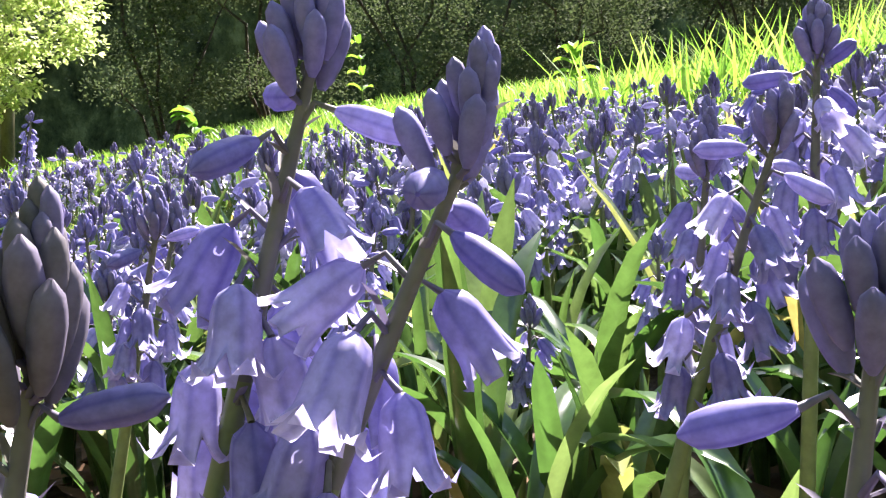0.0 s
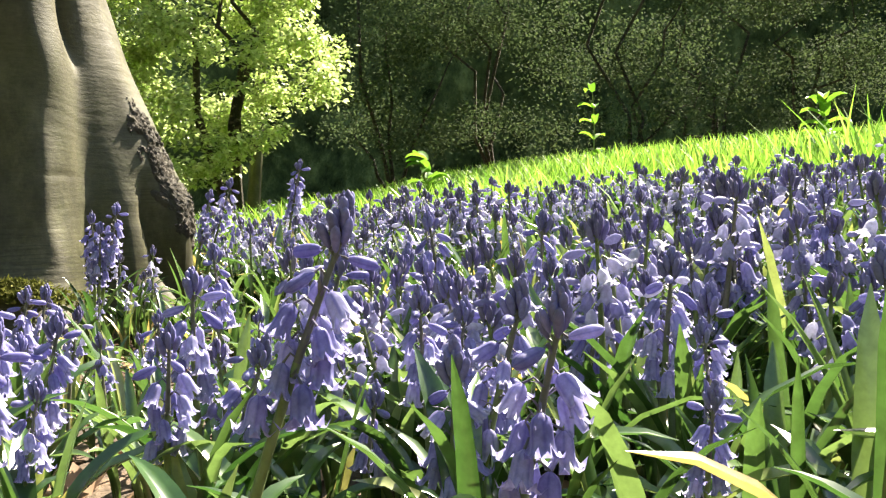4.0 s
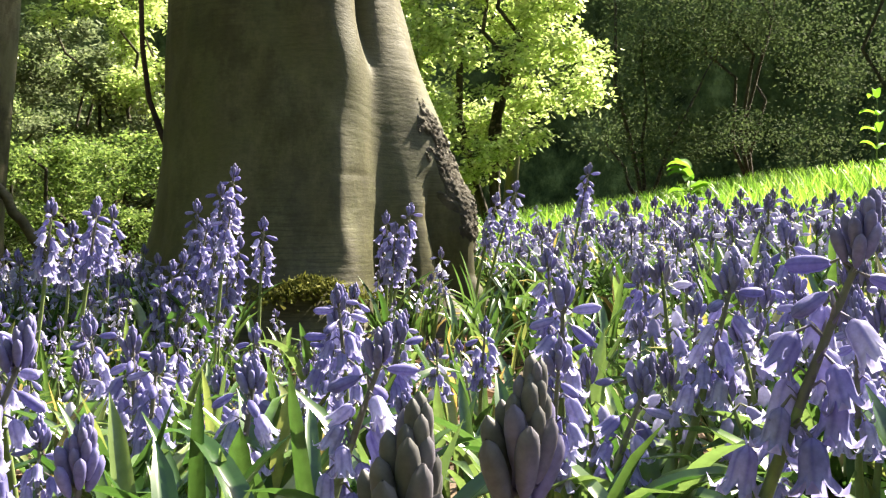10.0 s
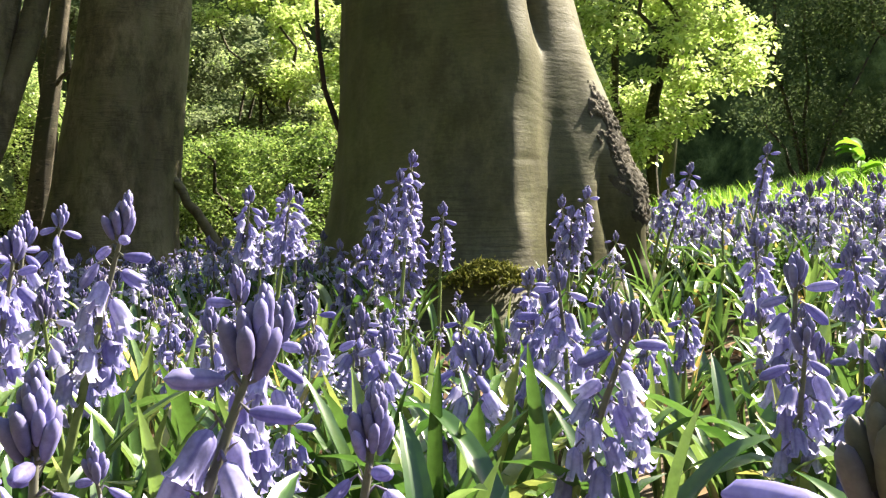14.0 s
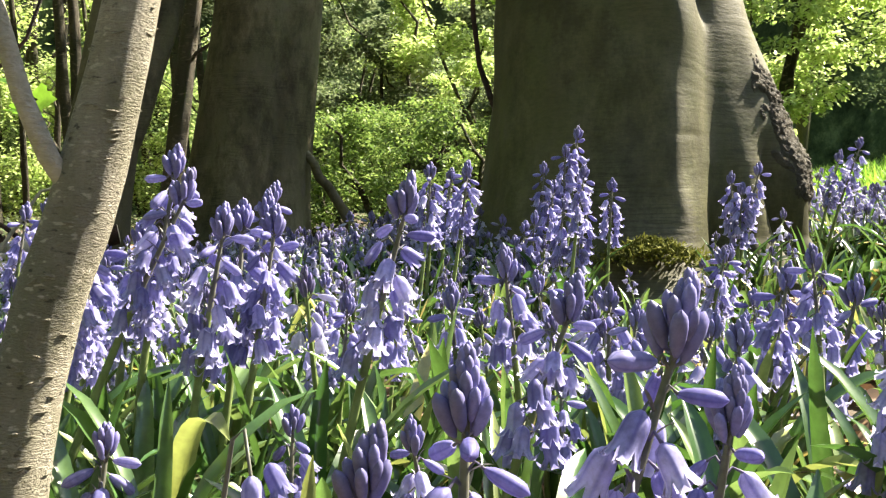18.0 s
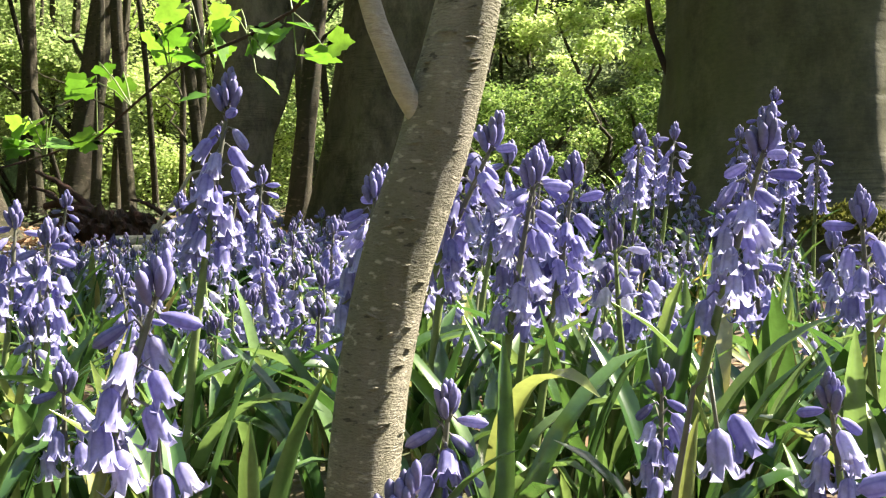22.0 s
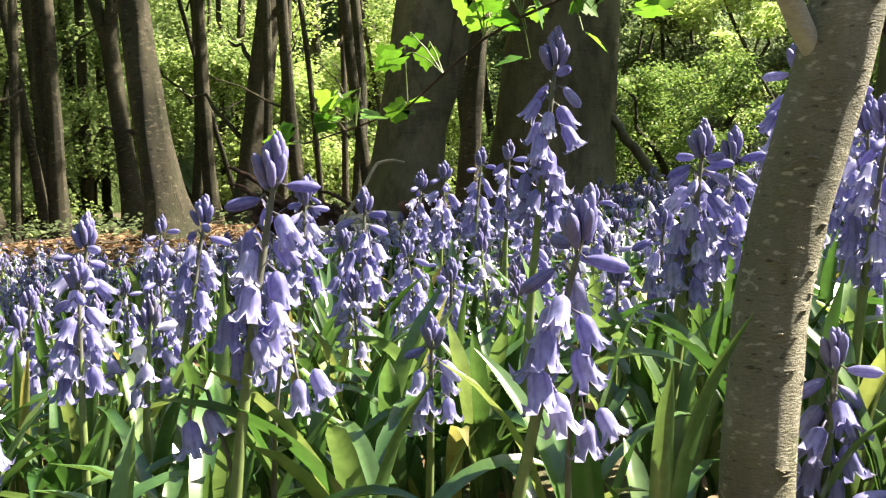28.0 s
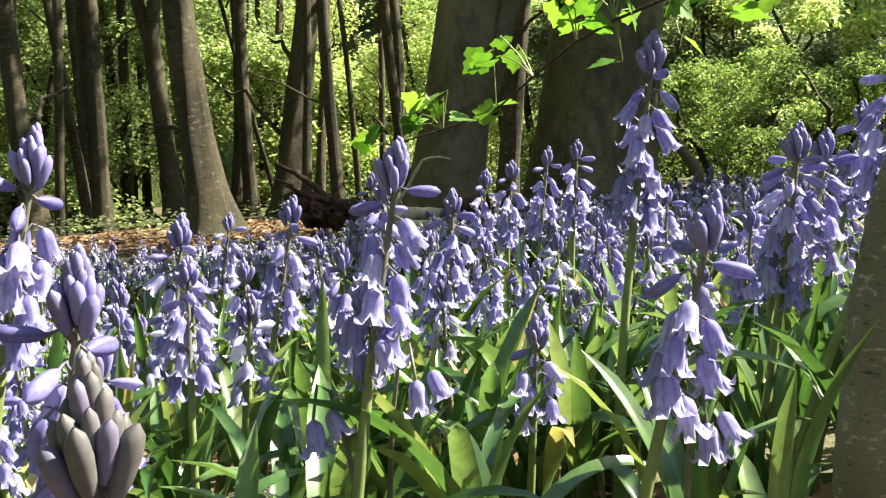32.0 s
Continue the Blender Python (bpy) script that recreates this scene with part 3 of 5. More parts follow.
def leaf_cloud(centres, radii, count, size, seed, droop=0.35):
    """Small folded leaves, thrown through soft-edged lumps."""
    rg = np.random.default_rng(seed)
    centres, radii = np.asarray(centres, float), np.asarray(radii, float)
    weight = np.prod(radii, 1) ** 0.66
    pick = rg.choice(len(centres), count, p=weight / weight.sum())
    d = rg.normal(0, 1, (count, 3))
    d /= np.linalg.norm(d, axis=1)[:, None]
    p = centres[pick] + d * radii[pick] * (rg.uniform(0, 1, count) ** 0.45)[:, None] * rg.uniform(0.75, 1.15, count)[:, None]
    a = rg.uniform(0, 2 * np.pi, count)
    tilt = rg.normal(-droop, 0.35, count)
    ln = size * rg.uniform(0.6, 1.25, count)
    fwd = np.stack([np.cos(a) * np.cos(tilt), np.sin(a) * np.cos(tilt), np.sin(tilt)], -1)
    side = np.stack([-np.sin(a), np.cos(a), rg.normal(0, 0.35, count)], -1)
    side /= np.linalg.norm(side, axis=1)[:, None]
    nrm = np.cross(fwd, side)
    v = np.stack([p, p + fwd * ln[:, None] * 0.45 + side * ln[:, None] * 0.33 + nrm * ln[:, None] * 0.08, p + fwd * ln[:, None],
                  p + fwd * ln[:, None] * 0.45 - side * ln[:, None] * 0.33 + nrm * ln[:, None] * 0.08], 1)
    k = np.arange(count)[:, None] * 4
    return v.reshape(-1, 3), np.concatenate([k + np.array([[0, 1, 2]]), k + np.array([[0, 2, 3]])])


def limbs(start, ends, r, seed, sides=6):
    """Crooked limbs from one place to several ends."""
    rg = np.random.default_rng(seed)
    out = []
    for e in ends:
        e = np.array(e, float)
        st = np.array(start, float)
        s = np.linspace(0, 1, 7)[:, None]
        ln = np.linalg.norm(e - st)
        pts = st + (e - st) * s + rg.normal(0, 0.045 * ln, (7, 3)) * np.sin(np.pi * s) + np.array([0, 0, 0.06 * ln]) * np.sin(np.pi * s)
        out.append(tube(pts, np.linspace(r, 0.25 * r, 7), sides))
    return join(out)


# ---- the ground ----
gx = np.unique(np.concatenate([np.linspace(-90, -9, 20), np.linspace(-9, 9, 100), np.linspace(9, 90, 20)]))
gy = np.unique(np.concatenate([np.linspace(-90, -3, 16), np.linspace(-3, 14, 100), np.linspace(14, 120, 24)]))
GX, GY = np.meshgrid(gx, gy, indexing="ij")
tagged(new("ground", mesh_of("ground", *sheet(np.stack([GX, GY, ground_z(GX, GY)], -1)), M_GROUND)), "dark woodland soil with leaf litter rising to a bank", "ground", kind="structure")


# ---- the large beech ----
BEECH_XY, BEECH_LOBES, BEECH_PH = (-0.905, 2.385), [
    (radians(4), 0.92, 0.44, 0.36), (radians(-33), -0.050, 0.20, 2.2), (radians(14), 0.20, 0.22, 0.18),
    (radians(-72), 0.62, 0.46, 0.22), (radians(-62), 0.35, 0.24, 0.075), (radians(-115), 0.30, 0.5, 0.16), (radians(195), 0.62, 0.55, 0.16), (radians(90), 0.45, 0.5, 0.3), (radians(-55), 0.05, 0.2, 1.2)], 3


def beech_relief(ang, z):
    """The crease between stem and buttress, the cleft in the buttress's foot and the wrinkles of the bark."""
    def near(a, w):
        d = (ang - radians(a) + np.pi) % (2 * np.pi) - np.pi
        return np.exp(-np.abs(d / radians(w)) ** 1.4)

    def step(a, b):
        u = min(1.0, max(0.0, (z - a) / (b - a)))
        return u * u * (3 - 2 * u)
    c = -36 + 1.6 * math.sin(13 * z) + 0.9 * math.sin(31 * z + 1) - 2.0 * step(0.6, 0.9)
    out = -near(c, 3.4) * (0.001 + 0.030 * step(0.62, 0.76) + 0.030 * step(0.30, 0.16))
    out += near(c - 19, 17) * (0.032 + 0.004 * math.sin(9 * z + 0.5))
    out -= near(-11 + 1.5 * math.sin(16 * z) + 25 * (0.42 - z), 4.0) * 0.060 * step(0.45, 0.30)
    out += near(-22, 6) * 0.022 * step(0.44, 0.18)
    out += near(8, 30) * float(np.interp(z, [0, 0.2, 0.3, 0.36, 0.545, 0.85, 1.2, 2.0], [-0.045, -0.035, 0.02, 0.04, 0.02, -0.040, -0.05, 0.0]))
    for a, z1, w, dz, k in ((-47, 0.53, 12, 0.07, 1.0), (-49, 0.36, 10, 0.05, 0.8), (-66, 0.22, 15, 0.06, 1.4), (-28, 0.50, 12, 0.10, 0.8), (-80, 0.44, 14, 0.03, 0.6), (-30, 0.82, 16, 0.12, 0.8), (-60, 0.75, 14, 0.1, 0.5)):
        fall = near(a, w) * math.exp(-((z - z1) / dz) ** 2)
        out += 0.00028 * k * fall * np.sin(z * 310 + 3.0 * math.sin(47 * z + a) + 3.4 * np.sin(7 * ang + 9 * z) + a)
    out += 0.0035 * np.sin(7 * ang + 5 * z + 1) * np.sin(11 * z + 3 * ang) + 0.0022 * np.sin(15 * ang - 12 * z) * np.sin(19 * z + 5 * ang + 2)
    out -= 0.002 * math.exp(-((z - 0.415) / 0.008) ** 2) * near(-48, 9)
    return out


BEECH_ROWS = np.concatenate([np.linspace(0, 1.15, 230) / 4.6, np.linspace(1.2, 4.6, 26) / 4.6])


def big_beech():
    bx, by = BEECH_XY
    z0 = float(ground_z(bx, by)) - 0.06
    ob = thing("beech_tree", "large grey-green beech trunk with smooth bark and a mossy root", "tree", at=pose(bx, by, z0))
    part("trunk", trunk_mesh((0, 0, 0), (-0.03, 0.05, 4.6), 0.285, 0.19, M_BEECHBARK, BEECH_LOBES, 0.10, 90, 320, 0.0, BEECH_PH, 0.22, "trunk", 0.008, beech_relief, BEECH_ROWS), ob)
    for k, e in enumerate([(-1.6, 0.4, 6.5), (1.2, 1.2, 6.8), (0.1, -1.0, 7.0), (-0.4, 1.4, 6.9)]):
        part("limb", mesh_of("limb", *limbs((-0.03, 0.03, 4.2), [e], 0.12, 5 + k), M_BEECHBARK), ob)
    v, f = leaf_cloud([(-1.6, 0.4, 6.8), (1.2, 1.2, 7.2), (0.1, -1.0, 7.4), (-0.4, 1.4, 7.3)], [(1.3, 1.3, 0.6)] * 4, 1500, 0.09, 31)
    part("crown", mesh_of("crown", v, f, M_BEECH), ob)
    # a thin dark shoot beside the trunk
    sh = np.array([(-1.141, 2.269, 0.46), (-1.162, 2.264, 0.499), (-1.191, 2.258, 0.583), (-1.205, 2.256, 0.70), (-1.208, 2.257, 0.816), (-1.19, 2.26, 1.1), (-1.22, 2.25, 1.5)]) - np.array([bx, by, z0])
    part("shoot", mesh_of("shoot", *tube(sh, [0.011, 0.008, 0.0065, 0.006, 0.0055, 0.005, 0.003], 8), M_DEADWOOD), ob, "thin dark side shoot")
    # a torn patch of dark cracked bark on the buttress
    ph = np.random.default_rng(BEECH_PH).uniform(0, 6.28, 6)
    nu, nv = 90, 46
    g = np.zeros((nu, nv, 3))
    for i in range(nu):
        u = i / (nu - 1)
        z = 0.60 - 0.36 * u
        for j in range(nv):
            w = 2 * j / (nv - 1) - 1
            a = radians(-9 + 15 * u + 9 * w)
            q = Vector((9 * w, 30 * u, 0.0))
            edge = 1.0 - w * w - 0.9 * (2 * u - 1) ** 4 + 0.9 * noise.noise(Vector((3 * w, 9 * u, 5.0)))
            crack = abs(noise.noise(q)) + 0.6 * abs(noise.noise(Vector((23 * w, 60 * u, 2.0))))
            lift = -0.012 + 0.016 * min(1.0, max(0.0, 1.6 * edge)) + (0.012 * min(crack, 0.7) - 0.004) * max(0.0, min(1.0, edge * 2))
            r = trunk_radius(np.array([a]), z, 4.6, 0.285, 0.19, BEECH_LOBES, 0.10, 0.22, ph, 0.008, beech_relief)[0] + lift
            g[i, j] = (r * math.cos(a) - 0.03 * z / 4.6, r * math.sin(a) + 0.05 * z / 4.6, z)
    part("cracked_bark", mesh_of("cracked_bark", *sheet(g), M_ROUGHBARK), ob, "dark torn bark with deep cracks")
    return ob


big_beech()


def moss_cushion():
    """Moss over the front root, in short tufts."""
    rg = np.random.default_rng(23)
    n = 2600
    u, v = rg.normal(0, 1, n), rg.normal(0, 1, n)
    x = -0.748 + 0.050 * u
    y = 2.00 + 0.020 * v + 0.2 * (x + 0.748)
    z = 0.165 + 0.022 * np.cos(np.clip(u, -1.6, 1.6)) - 0.10 * np.abs(v) * 0.12 + rg.normal(0, 0.006, n)
    p = np.stack([x, y, z], -1)
    d = rg.normal(0, 1, (n, 3)) + np.array([0.0, -0.9, 0.5])
    d /= np.linalg.norm(d, axis=1)[:, None]
    s = np.cross(d, rg.normal(0, 1, (n, 3)))
    s /= np.linalg.norm(s, axis=1)[:, None]
    ln = rg.uniform(0.006, 0.016, n)[:, None]
    verts = np.stack([p - s * ln * 0.25, p + s * ln * 0.25, p + d * ln], 1).reshape(-1, 3)
    f = np.arange(3 * n).reshape(-1, 3)
    tagged(new("moss", mesh_of("moss", verts, f, M_MOSS, False)), "yellow-green moss on the beech's root", "moss", kind="stuff")


moss_cushion()


# ---- woodland trees ----
def woodland_tree(name, base, top, d0, mat, label, seed, flare=0.5, crown=True, lobes=(), sides=20, fork=None, reach=5.5, bend=0.0, near=True):
    """A trunk of the given foot and of the given direction, drawn up into a small crown."""
    b, t = np.array(base, float), np.array(top, float)
    b[2] = float(ground_z(b[0], b[1])) - 0.04
    way = (t - b) / (t[2] - b[2])
    full = way * reach
    ob = thing(name, label, "tree", "woodland trees", at=pose(*b))
    rg = np.random.default_rng(seed)
    if fork:
        fz = fork - b[2]
        part("trunk", trunk_mesh((0, 0, 0), way * (fz + 0.05), d0 / 2, d0 / 2 * 0.85, mat, lobes, flare, 16, sides, 0.0, seed, 0.22), ob)
        for sg in (-1, 1):
            st = way * fz
            e = way * reach + np.array([sg * 0.16 * reach * 0.6, 0.05 * sg * reach, 0])
            pts = st + (e - st) * np.linspace(0, 1, 9)[:, None] + np.array([0.05 * sg, 0, 0]) * np.sin(np.pi * np.linspace(0, 1, 9))[:, None]
            part("limb", mesh_of("limb", *tube(pts, np.linspace(d0 * 0.36, d0 * 0.12, 9), 10), mat), ob)
    else:
        slim = d0 < 0.3
        part("trunk", trunk_mesh((0, 0, 0), full, d0 / 2, d0 / 2 * 0.45, mat, lobes, flare, 40 if slim else 26, sides, rg.normal(0, 0.09) if slim else bend, seed, 0.22, "trunk", 0.05 if slim else 0.012), ob)
        for q in rg.uniform(0.10, 0.42, 3 if slim and near else 0):
            a = rg.uniform(0, 6.28)
            ln = rg.uniform(0.35, 0.9)
            part("limb", mesh_of("limb", *limbs(full * q, [full * q + np.array([math.cos(a) * ln, math.sin(a) * ln, rg.uniform(0.3, 1.0) * ln])], d0 * rg.uniform(0.08, 0.16), seed, 6), mat), ob)
    # crown stands above the view, its leaves thickened to shade trunks and floor
    if crown:
        ends = [full + np.array([rg.normal(0, 1.0), rg.normal(0, 1.0), rg.uniform(-0.7, 0.6)]) for _ in range(4)]
        for e in ends:
            part("limb", mesh_of("limb", *limbs(full * 0.8, [e], d0 * 0.16, seed, 5), mat), ob)
        v, f = leaf_cloud(ends, [(1.1, 1.1, 0.5)] * 4, 1000, 0.16, seed + 7)
        part("crown", mesh_of("crown", v, f, M_WOODLEAF), ob)
    return ob


woodland_tree("beech_tree", (-3.32, 4.50, 0.2), (-3.14, 4.55, 1.42), 0.60, M_DARKBARK, "leaning brown beech trunk with two fused stems", 21, 0.28, True,
              [(radians(-38), -0.16, 0.14, 2.0), (radians(-75), 0.10, 0.5, 5.0), (radians(-150), 0.15, 0.5, 3.0), (radians(-20), 0.3, 0.4, 0.25)], 72, None, 5.0)
leaning = woodland_tree("beech_tree", (-3.80, 3.86, 0.18), (-3.66, 4.03, 1.15), 0.34, M_DARKBARK, "dark beech trunk leaning over the log pile", 22, 0.35, True,
              [(radians(-70), 0.15, 0.4, 3.0), (radians(-140), 0.15, 0.4, 3.0)], 40, None, 5.0)
fork_line = np.array([(-3.74, 3.93, 0.45), (-3.65, 3.99, 0.56), (-3.60, 4.03, 0.70), (-3.54, 4.08, 0.95), (-3.47, 4.14, 1.22), (-3.38, 4.20, 1.7), (-3.2, 4.3, 2.6)]) - np.array(leaning.matrix_basis.translation)
part("limb", mesh_of("limb", *tube(fork_line, [0.09, 0.075, 0.066, 0.062, 0.060, 0.05, 0.03], 14), M_DARKBARK), leaning, "straight limb forking off the leaning trunk")
WOOD = [  # foot, a place higher up, thickness, fork height
    ((-4.026, 2.634), (-4.10, 2.645, 1.058), 0.145, None), ((-5.345, 2.612), (-5.42, 2.635, 1.265), 0.111, None),
    ((-6.018, 3.356), (-6.131, 3.364, 1.459), 0.078, None), ((-5.638, 3.662), (-5.741, 3.649, 1.132), 0.117, 1.13),
    ((-6.136, 4.55), (-6.19, 4.608, 1.606), 0.10, None), ((-6.752, 5.339), (-6.765, 5.443, 1.789), 0.053, None),
    ((-6.674, 5.417), (-6.622, 5.556, 1.779), 0.075, None), ((-5.128, 4.065), (-4.986, 4.268, 1.378), 0.175, None),
    ((-6.054, 5.258), (-5.986, 5.414, 1.663), 0.07, None), ((-6.93, 6.485), (-6.919, 6.612, 1.943), 0.10, None),
    ((-7.44, 7.388), (-7.395, 7.486, 1.565), 0.10, None), ((-7.344, 7.464), (-7.281, 7.575, 1.557), 0.09, None),
    ((-7.217, 7.568), (-7.129, 7.696, 1.546), 0.09, None), ((-4.37, 5.22), (-4.171, 5.299, 1.656), 0.13, None)]
EYE = np.array([-0.69, -0.07, 0.217])
for k, (b, t, d, fk) in enumerate(WOOD):
    far = 1.55 if k < 13 else 1.0
    t = EYE + (np.array(t) - EYE) * far
    b = EYE[:2] + (np.array(b) - EYE[:2]) * far
    d, fk = d * far, fk and 0.217 + (fk - 0.217) * far
    woodland_tree("woodland_tree", (*b, 0), t, d, M_WOODBARK, "slender brown woodland tree with green-tinged bark" if not fk else "woodland tree forking into two pale limbs", 40 + k, 1.0 if d > 0.2 else 0.6 if d > 0.1 else 0.3, k % 2 == 0, [(radians(20), 0.35, 0.5, 0.3), (radians(-60), 0.25, 0.4, 0.25)] if d > 0.16 else (), 24, fk)
rt = np.random.default_rng(77)
for k in range(44):
    a = rt.uniform(radians(122), radians(156))
    d = rt.uniform(8.5, 16.0)
    x, y = -0.6 + d * math.cos(a), d * math.sin(a)
    woodland_tree("woodland_tree", (x, y, 0), (x + rt.normal(0, 0.07), y + rt.normal(0, 0.07), float(ground_z(x, y)) + 1.0), rt.uniform(0.05, 0.15), M_WOODBARK,
                  "slender brown woodland tree with green-tinged bark", 90 + k, 0.3, k % 3 == 0, (), 10, None, 6.0, 0.0, k % 2 == 0)


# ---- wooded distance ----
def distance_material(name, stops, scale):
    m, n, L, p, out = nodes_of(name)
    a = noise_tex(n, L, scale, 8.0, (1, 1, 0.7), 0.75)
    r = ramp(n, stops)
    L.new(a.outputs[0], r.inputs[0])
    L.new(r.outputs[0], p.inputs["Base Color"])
    p.inputs["Roughness"].default_value = 1.0
    p.inputs["Specular IOR Level"].default_value = 0.0
    L.new(bump(n, L, a.outputs[0], 1.0, 0.6), p.inputs["Normal"])
    return m


# shaded gaps and sunlit leaves of the far wood, painted by one noise ramp
M_FAR = distance_material("far_wood_painted_light", [(0.35, (0.022, 0.032, 0.014)), (0.52, (0.10, 0.14, 0.05)), (0.70, (0.30, 0.38, 0.14))], 1.1)
aa = np.linspace(0, 2 * np.pi, 181)
hh = np.linspace(0, 1, 14)
AA, HH = np.meshgrid(aa, hh, indexing="ij")
RR = 27.0 + 1.2 * np.sin(9 * AA) + 0.8 * np.sin(23 * AA + 6 * HH) + 1.0 * HH
# raised far higher behind the camera, unseen, to block sky light from the trunk
TOP = 10.0 + 15.0 * np.clip(0.35 - np.sin(AA + 0.5), 0.0, 1.0) + 1.2 * np.sin(7 * AA) + 0.8 * np.sin(17 * AA + 1)
wx, wy = RR * np.cos(AA), RR * np.sin(AA)
tagged(new("backdrop", mesh_of("backdrop", *sheet(np.stack([wx, wy, ground_z(wx, wy) - 0.5 + HH * TOP], -1)), M_FAR)), "distant dark green wood closing the view, light and gaps painted, raised unseen behind", "woodland", kind="structure")


# ---- shrubs and low foliage ----
def shrub(name, label, x, y, lumps, count, size, mat, seed, droop=0.35, stems=4):
    z = float(ground_z(x, y))
    ob = thing(name, label, "shrub", at=pose(x, y, z))
    cs = np.array([l[:3] for l in lumps], float)
    rs = np.array([l[3:] for l in lumps], float)
    v, f = leaf_cloud(cs, rs, count, size, seed, droop)
    part("foliage", mesh_of("foliage", v, f, mat), ob)
    rg = np.random.default_rng(seed)
    ends = cs[rg.permutation(len(cs))[:stems]]
    for e in ends:
        part("stem", mesh_of("stem", *limbs((0, 0, -0.03), [e], 0.012 + 0.004 * min(len(lumps), 16) ** 0.5, seed, 5), M_WOODBARK), ob)
    return ob


def lumpy(n, sx, sy, z0, z1, r, seed):
    rg = np.random.default_rng(seed)
    return [(rg.uniform(-sx, sx), rg.uniform(-sy, sy), rg.uniform(z0, z1), r * rg.uniform(0.6, 1.3), r * rg.uniform(0.6, 1.3), r * rg.uniform(0.4, 0.8)) for _ in range(n)]


# sunlit beech spray beside the great trunk
def hanging_spray(n, seed):
    """Fans of leaves filling a bough that hangs out to one side and stops short of the ground."""
    rg = np.random.default_rng(seed)
    out = []
    while len(out) < n:
        z = rg.uniform(0.50, 2.9)
        reach = float(np.interp(z, [0.50, 0.63, 0.76, 0.90, 1.03, 1.28, 1.42, 1.77, 2.3, 2.9], [-0.34, 0.01, 0.35, 0.52, 0.66, 0.82, 0.68, 0.50, 0.60, 0.7]))
        rx = rg.uniform(0.10, 0.24)
        x = rg.uniform(-1.4, reach - 0.8 * rx)
        out.append((x, rg.uniform(-0.35, 0.35), z - 0.14, rx, rg.uniform(0.12, 0.24), rg.uniform(0.05, 0.13)))
    return out


shrub("beech_sapling", "young beech, fresh leaves coloured paler for sun or duller for shade", -0.75, 6.3, hanging_spray(300, 5), 52000, 0.042, M_BEECH, 201, 0.45)
# added beech behind the spray; its crown, out of view, shades the trunks
def shade_beech():
    x, y = -0.78, 7.0
    z = float(ground_z(x, y))
    ob = thing("beech_tree", "tall young beech added behind the sunlit spray, its unseen crown shading the trunks", "tree", at=pose(x, y, z))
    part("trunk", trunk_mesh((0, 0, -0.05), (0.3, 0.1, 4.6), 0.045, 0.03, M_BEECHBARK, (), 0.4, 20, 16, 0.05, 9, 0.2), ob)
    ends = [(1.9, 0.8, 5.6), (0.7, 0.1, 5.4), (1.3, 1.3, 5.9), (0.2, 0.9, 5.2), (1.1, -0.3, 5.3)]
    for k, e in enumerate(ends):
        part("limb", mesh_of("limb", *limbs((0.28, 0.1, 4.3), [e], 0.035, 70 + k, 5), M_BEECHBARK), ob)
    v, f = leaf_cloud(ends, [(1.0, 1.0, 0.5)] * 5, 3200, 0.13, 71)
    part("crown", mesh_of("crown", v, f, M_BEECH), ob)


shade_beech()
# pale M_BEECH for sunlit bushes, dull M_THICKET for dim ones: light set by colour
for k, (a, d) in enumerate([(104, 9.5), (108, 8.6), (112.5, 8.8), (117, 9.2), (121, 9.8), (110, 11.5)]):
    shrub("beech_sapling", "young beech, fresh leaves coloured paler for sun or duller for shade", -0.6 + d * math.cos(radians(a)), d * math.sin(radians(a)), lumpy(26, 0.95, 0.6, (0.3, 0.8, 1.5, 0.4, 0.3, 0.6)[k], (2.3, 2.3, 2.7, 2.3, 2.3, 3.0)[k], 0.22, 250 + k), 11000, 0.052, M_BEECH if k in (1, 2, 5) else M_THICKET, 260 + k)
# dark wood edge behind the meadow
for k in range(12):
    x = 0.45 + 1.35 * k
    y = 12.2 + 0.9 * math.sin(2.1 * k)
    shrub("evergreen_shrub", "dense dark evergreen shrub at the wood's edge", x, y, lumpy(24, 1.2, 0.8, 0.5, 4.8, 0.62, 300 + k), 19000, 0.050, M_DARKLEAF, 320 + k, 0.5)
# lit woodland understorey; bright and dull leaf colours stand in for sun and shade
for k in range(30):
    a = radians(100 + 62 * ((k * 0.618) % 1.0))
    d = 9.5 + 8.0 * ((k * 0.383) % 1.0)
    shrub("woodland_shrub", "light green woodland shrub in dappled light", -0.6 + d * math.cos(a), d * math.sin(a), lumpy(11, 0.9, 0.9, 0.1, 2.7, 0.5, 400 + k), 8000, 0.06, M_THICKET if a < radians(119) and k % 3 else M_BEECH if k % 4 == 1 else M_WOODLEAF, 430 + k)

# low sunlit bushes just behind the drift
for k, (a, d) in enumerate([(103, 7.4), (107, 6.7), (110.5, 7.3), (114, 6.6), (117.5, 7.2), (121, 7.8)]):
    shrub("woodland_shrub", "low bright green bush in the sun behind the flowers", -0.6 + d * math.cos(radians(a)), d * math.sin(radians(a)), lumpy(34, 0.55, 0.45, 0.05, 0.88, 0.15, 600 + k), 7000, 0.032, M_BUSHLEAF, 620 + k)


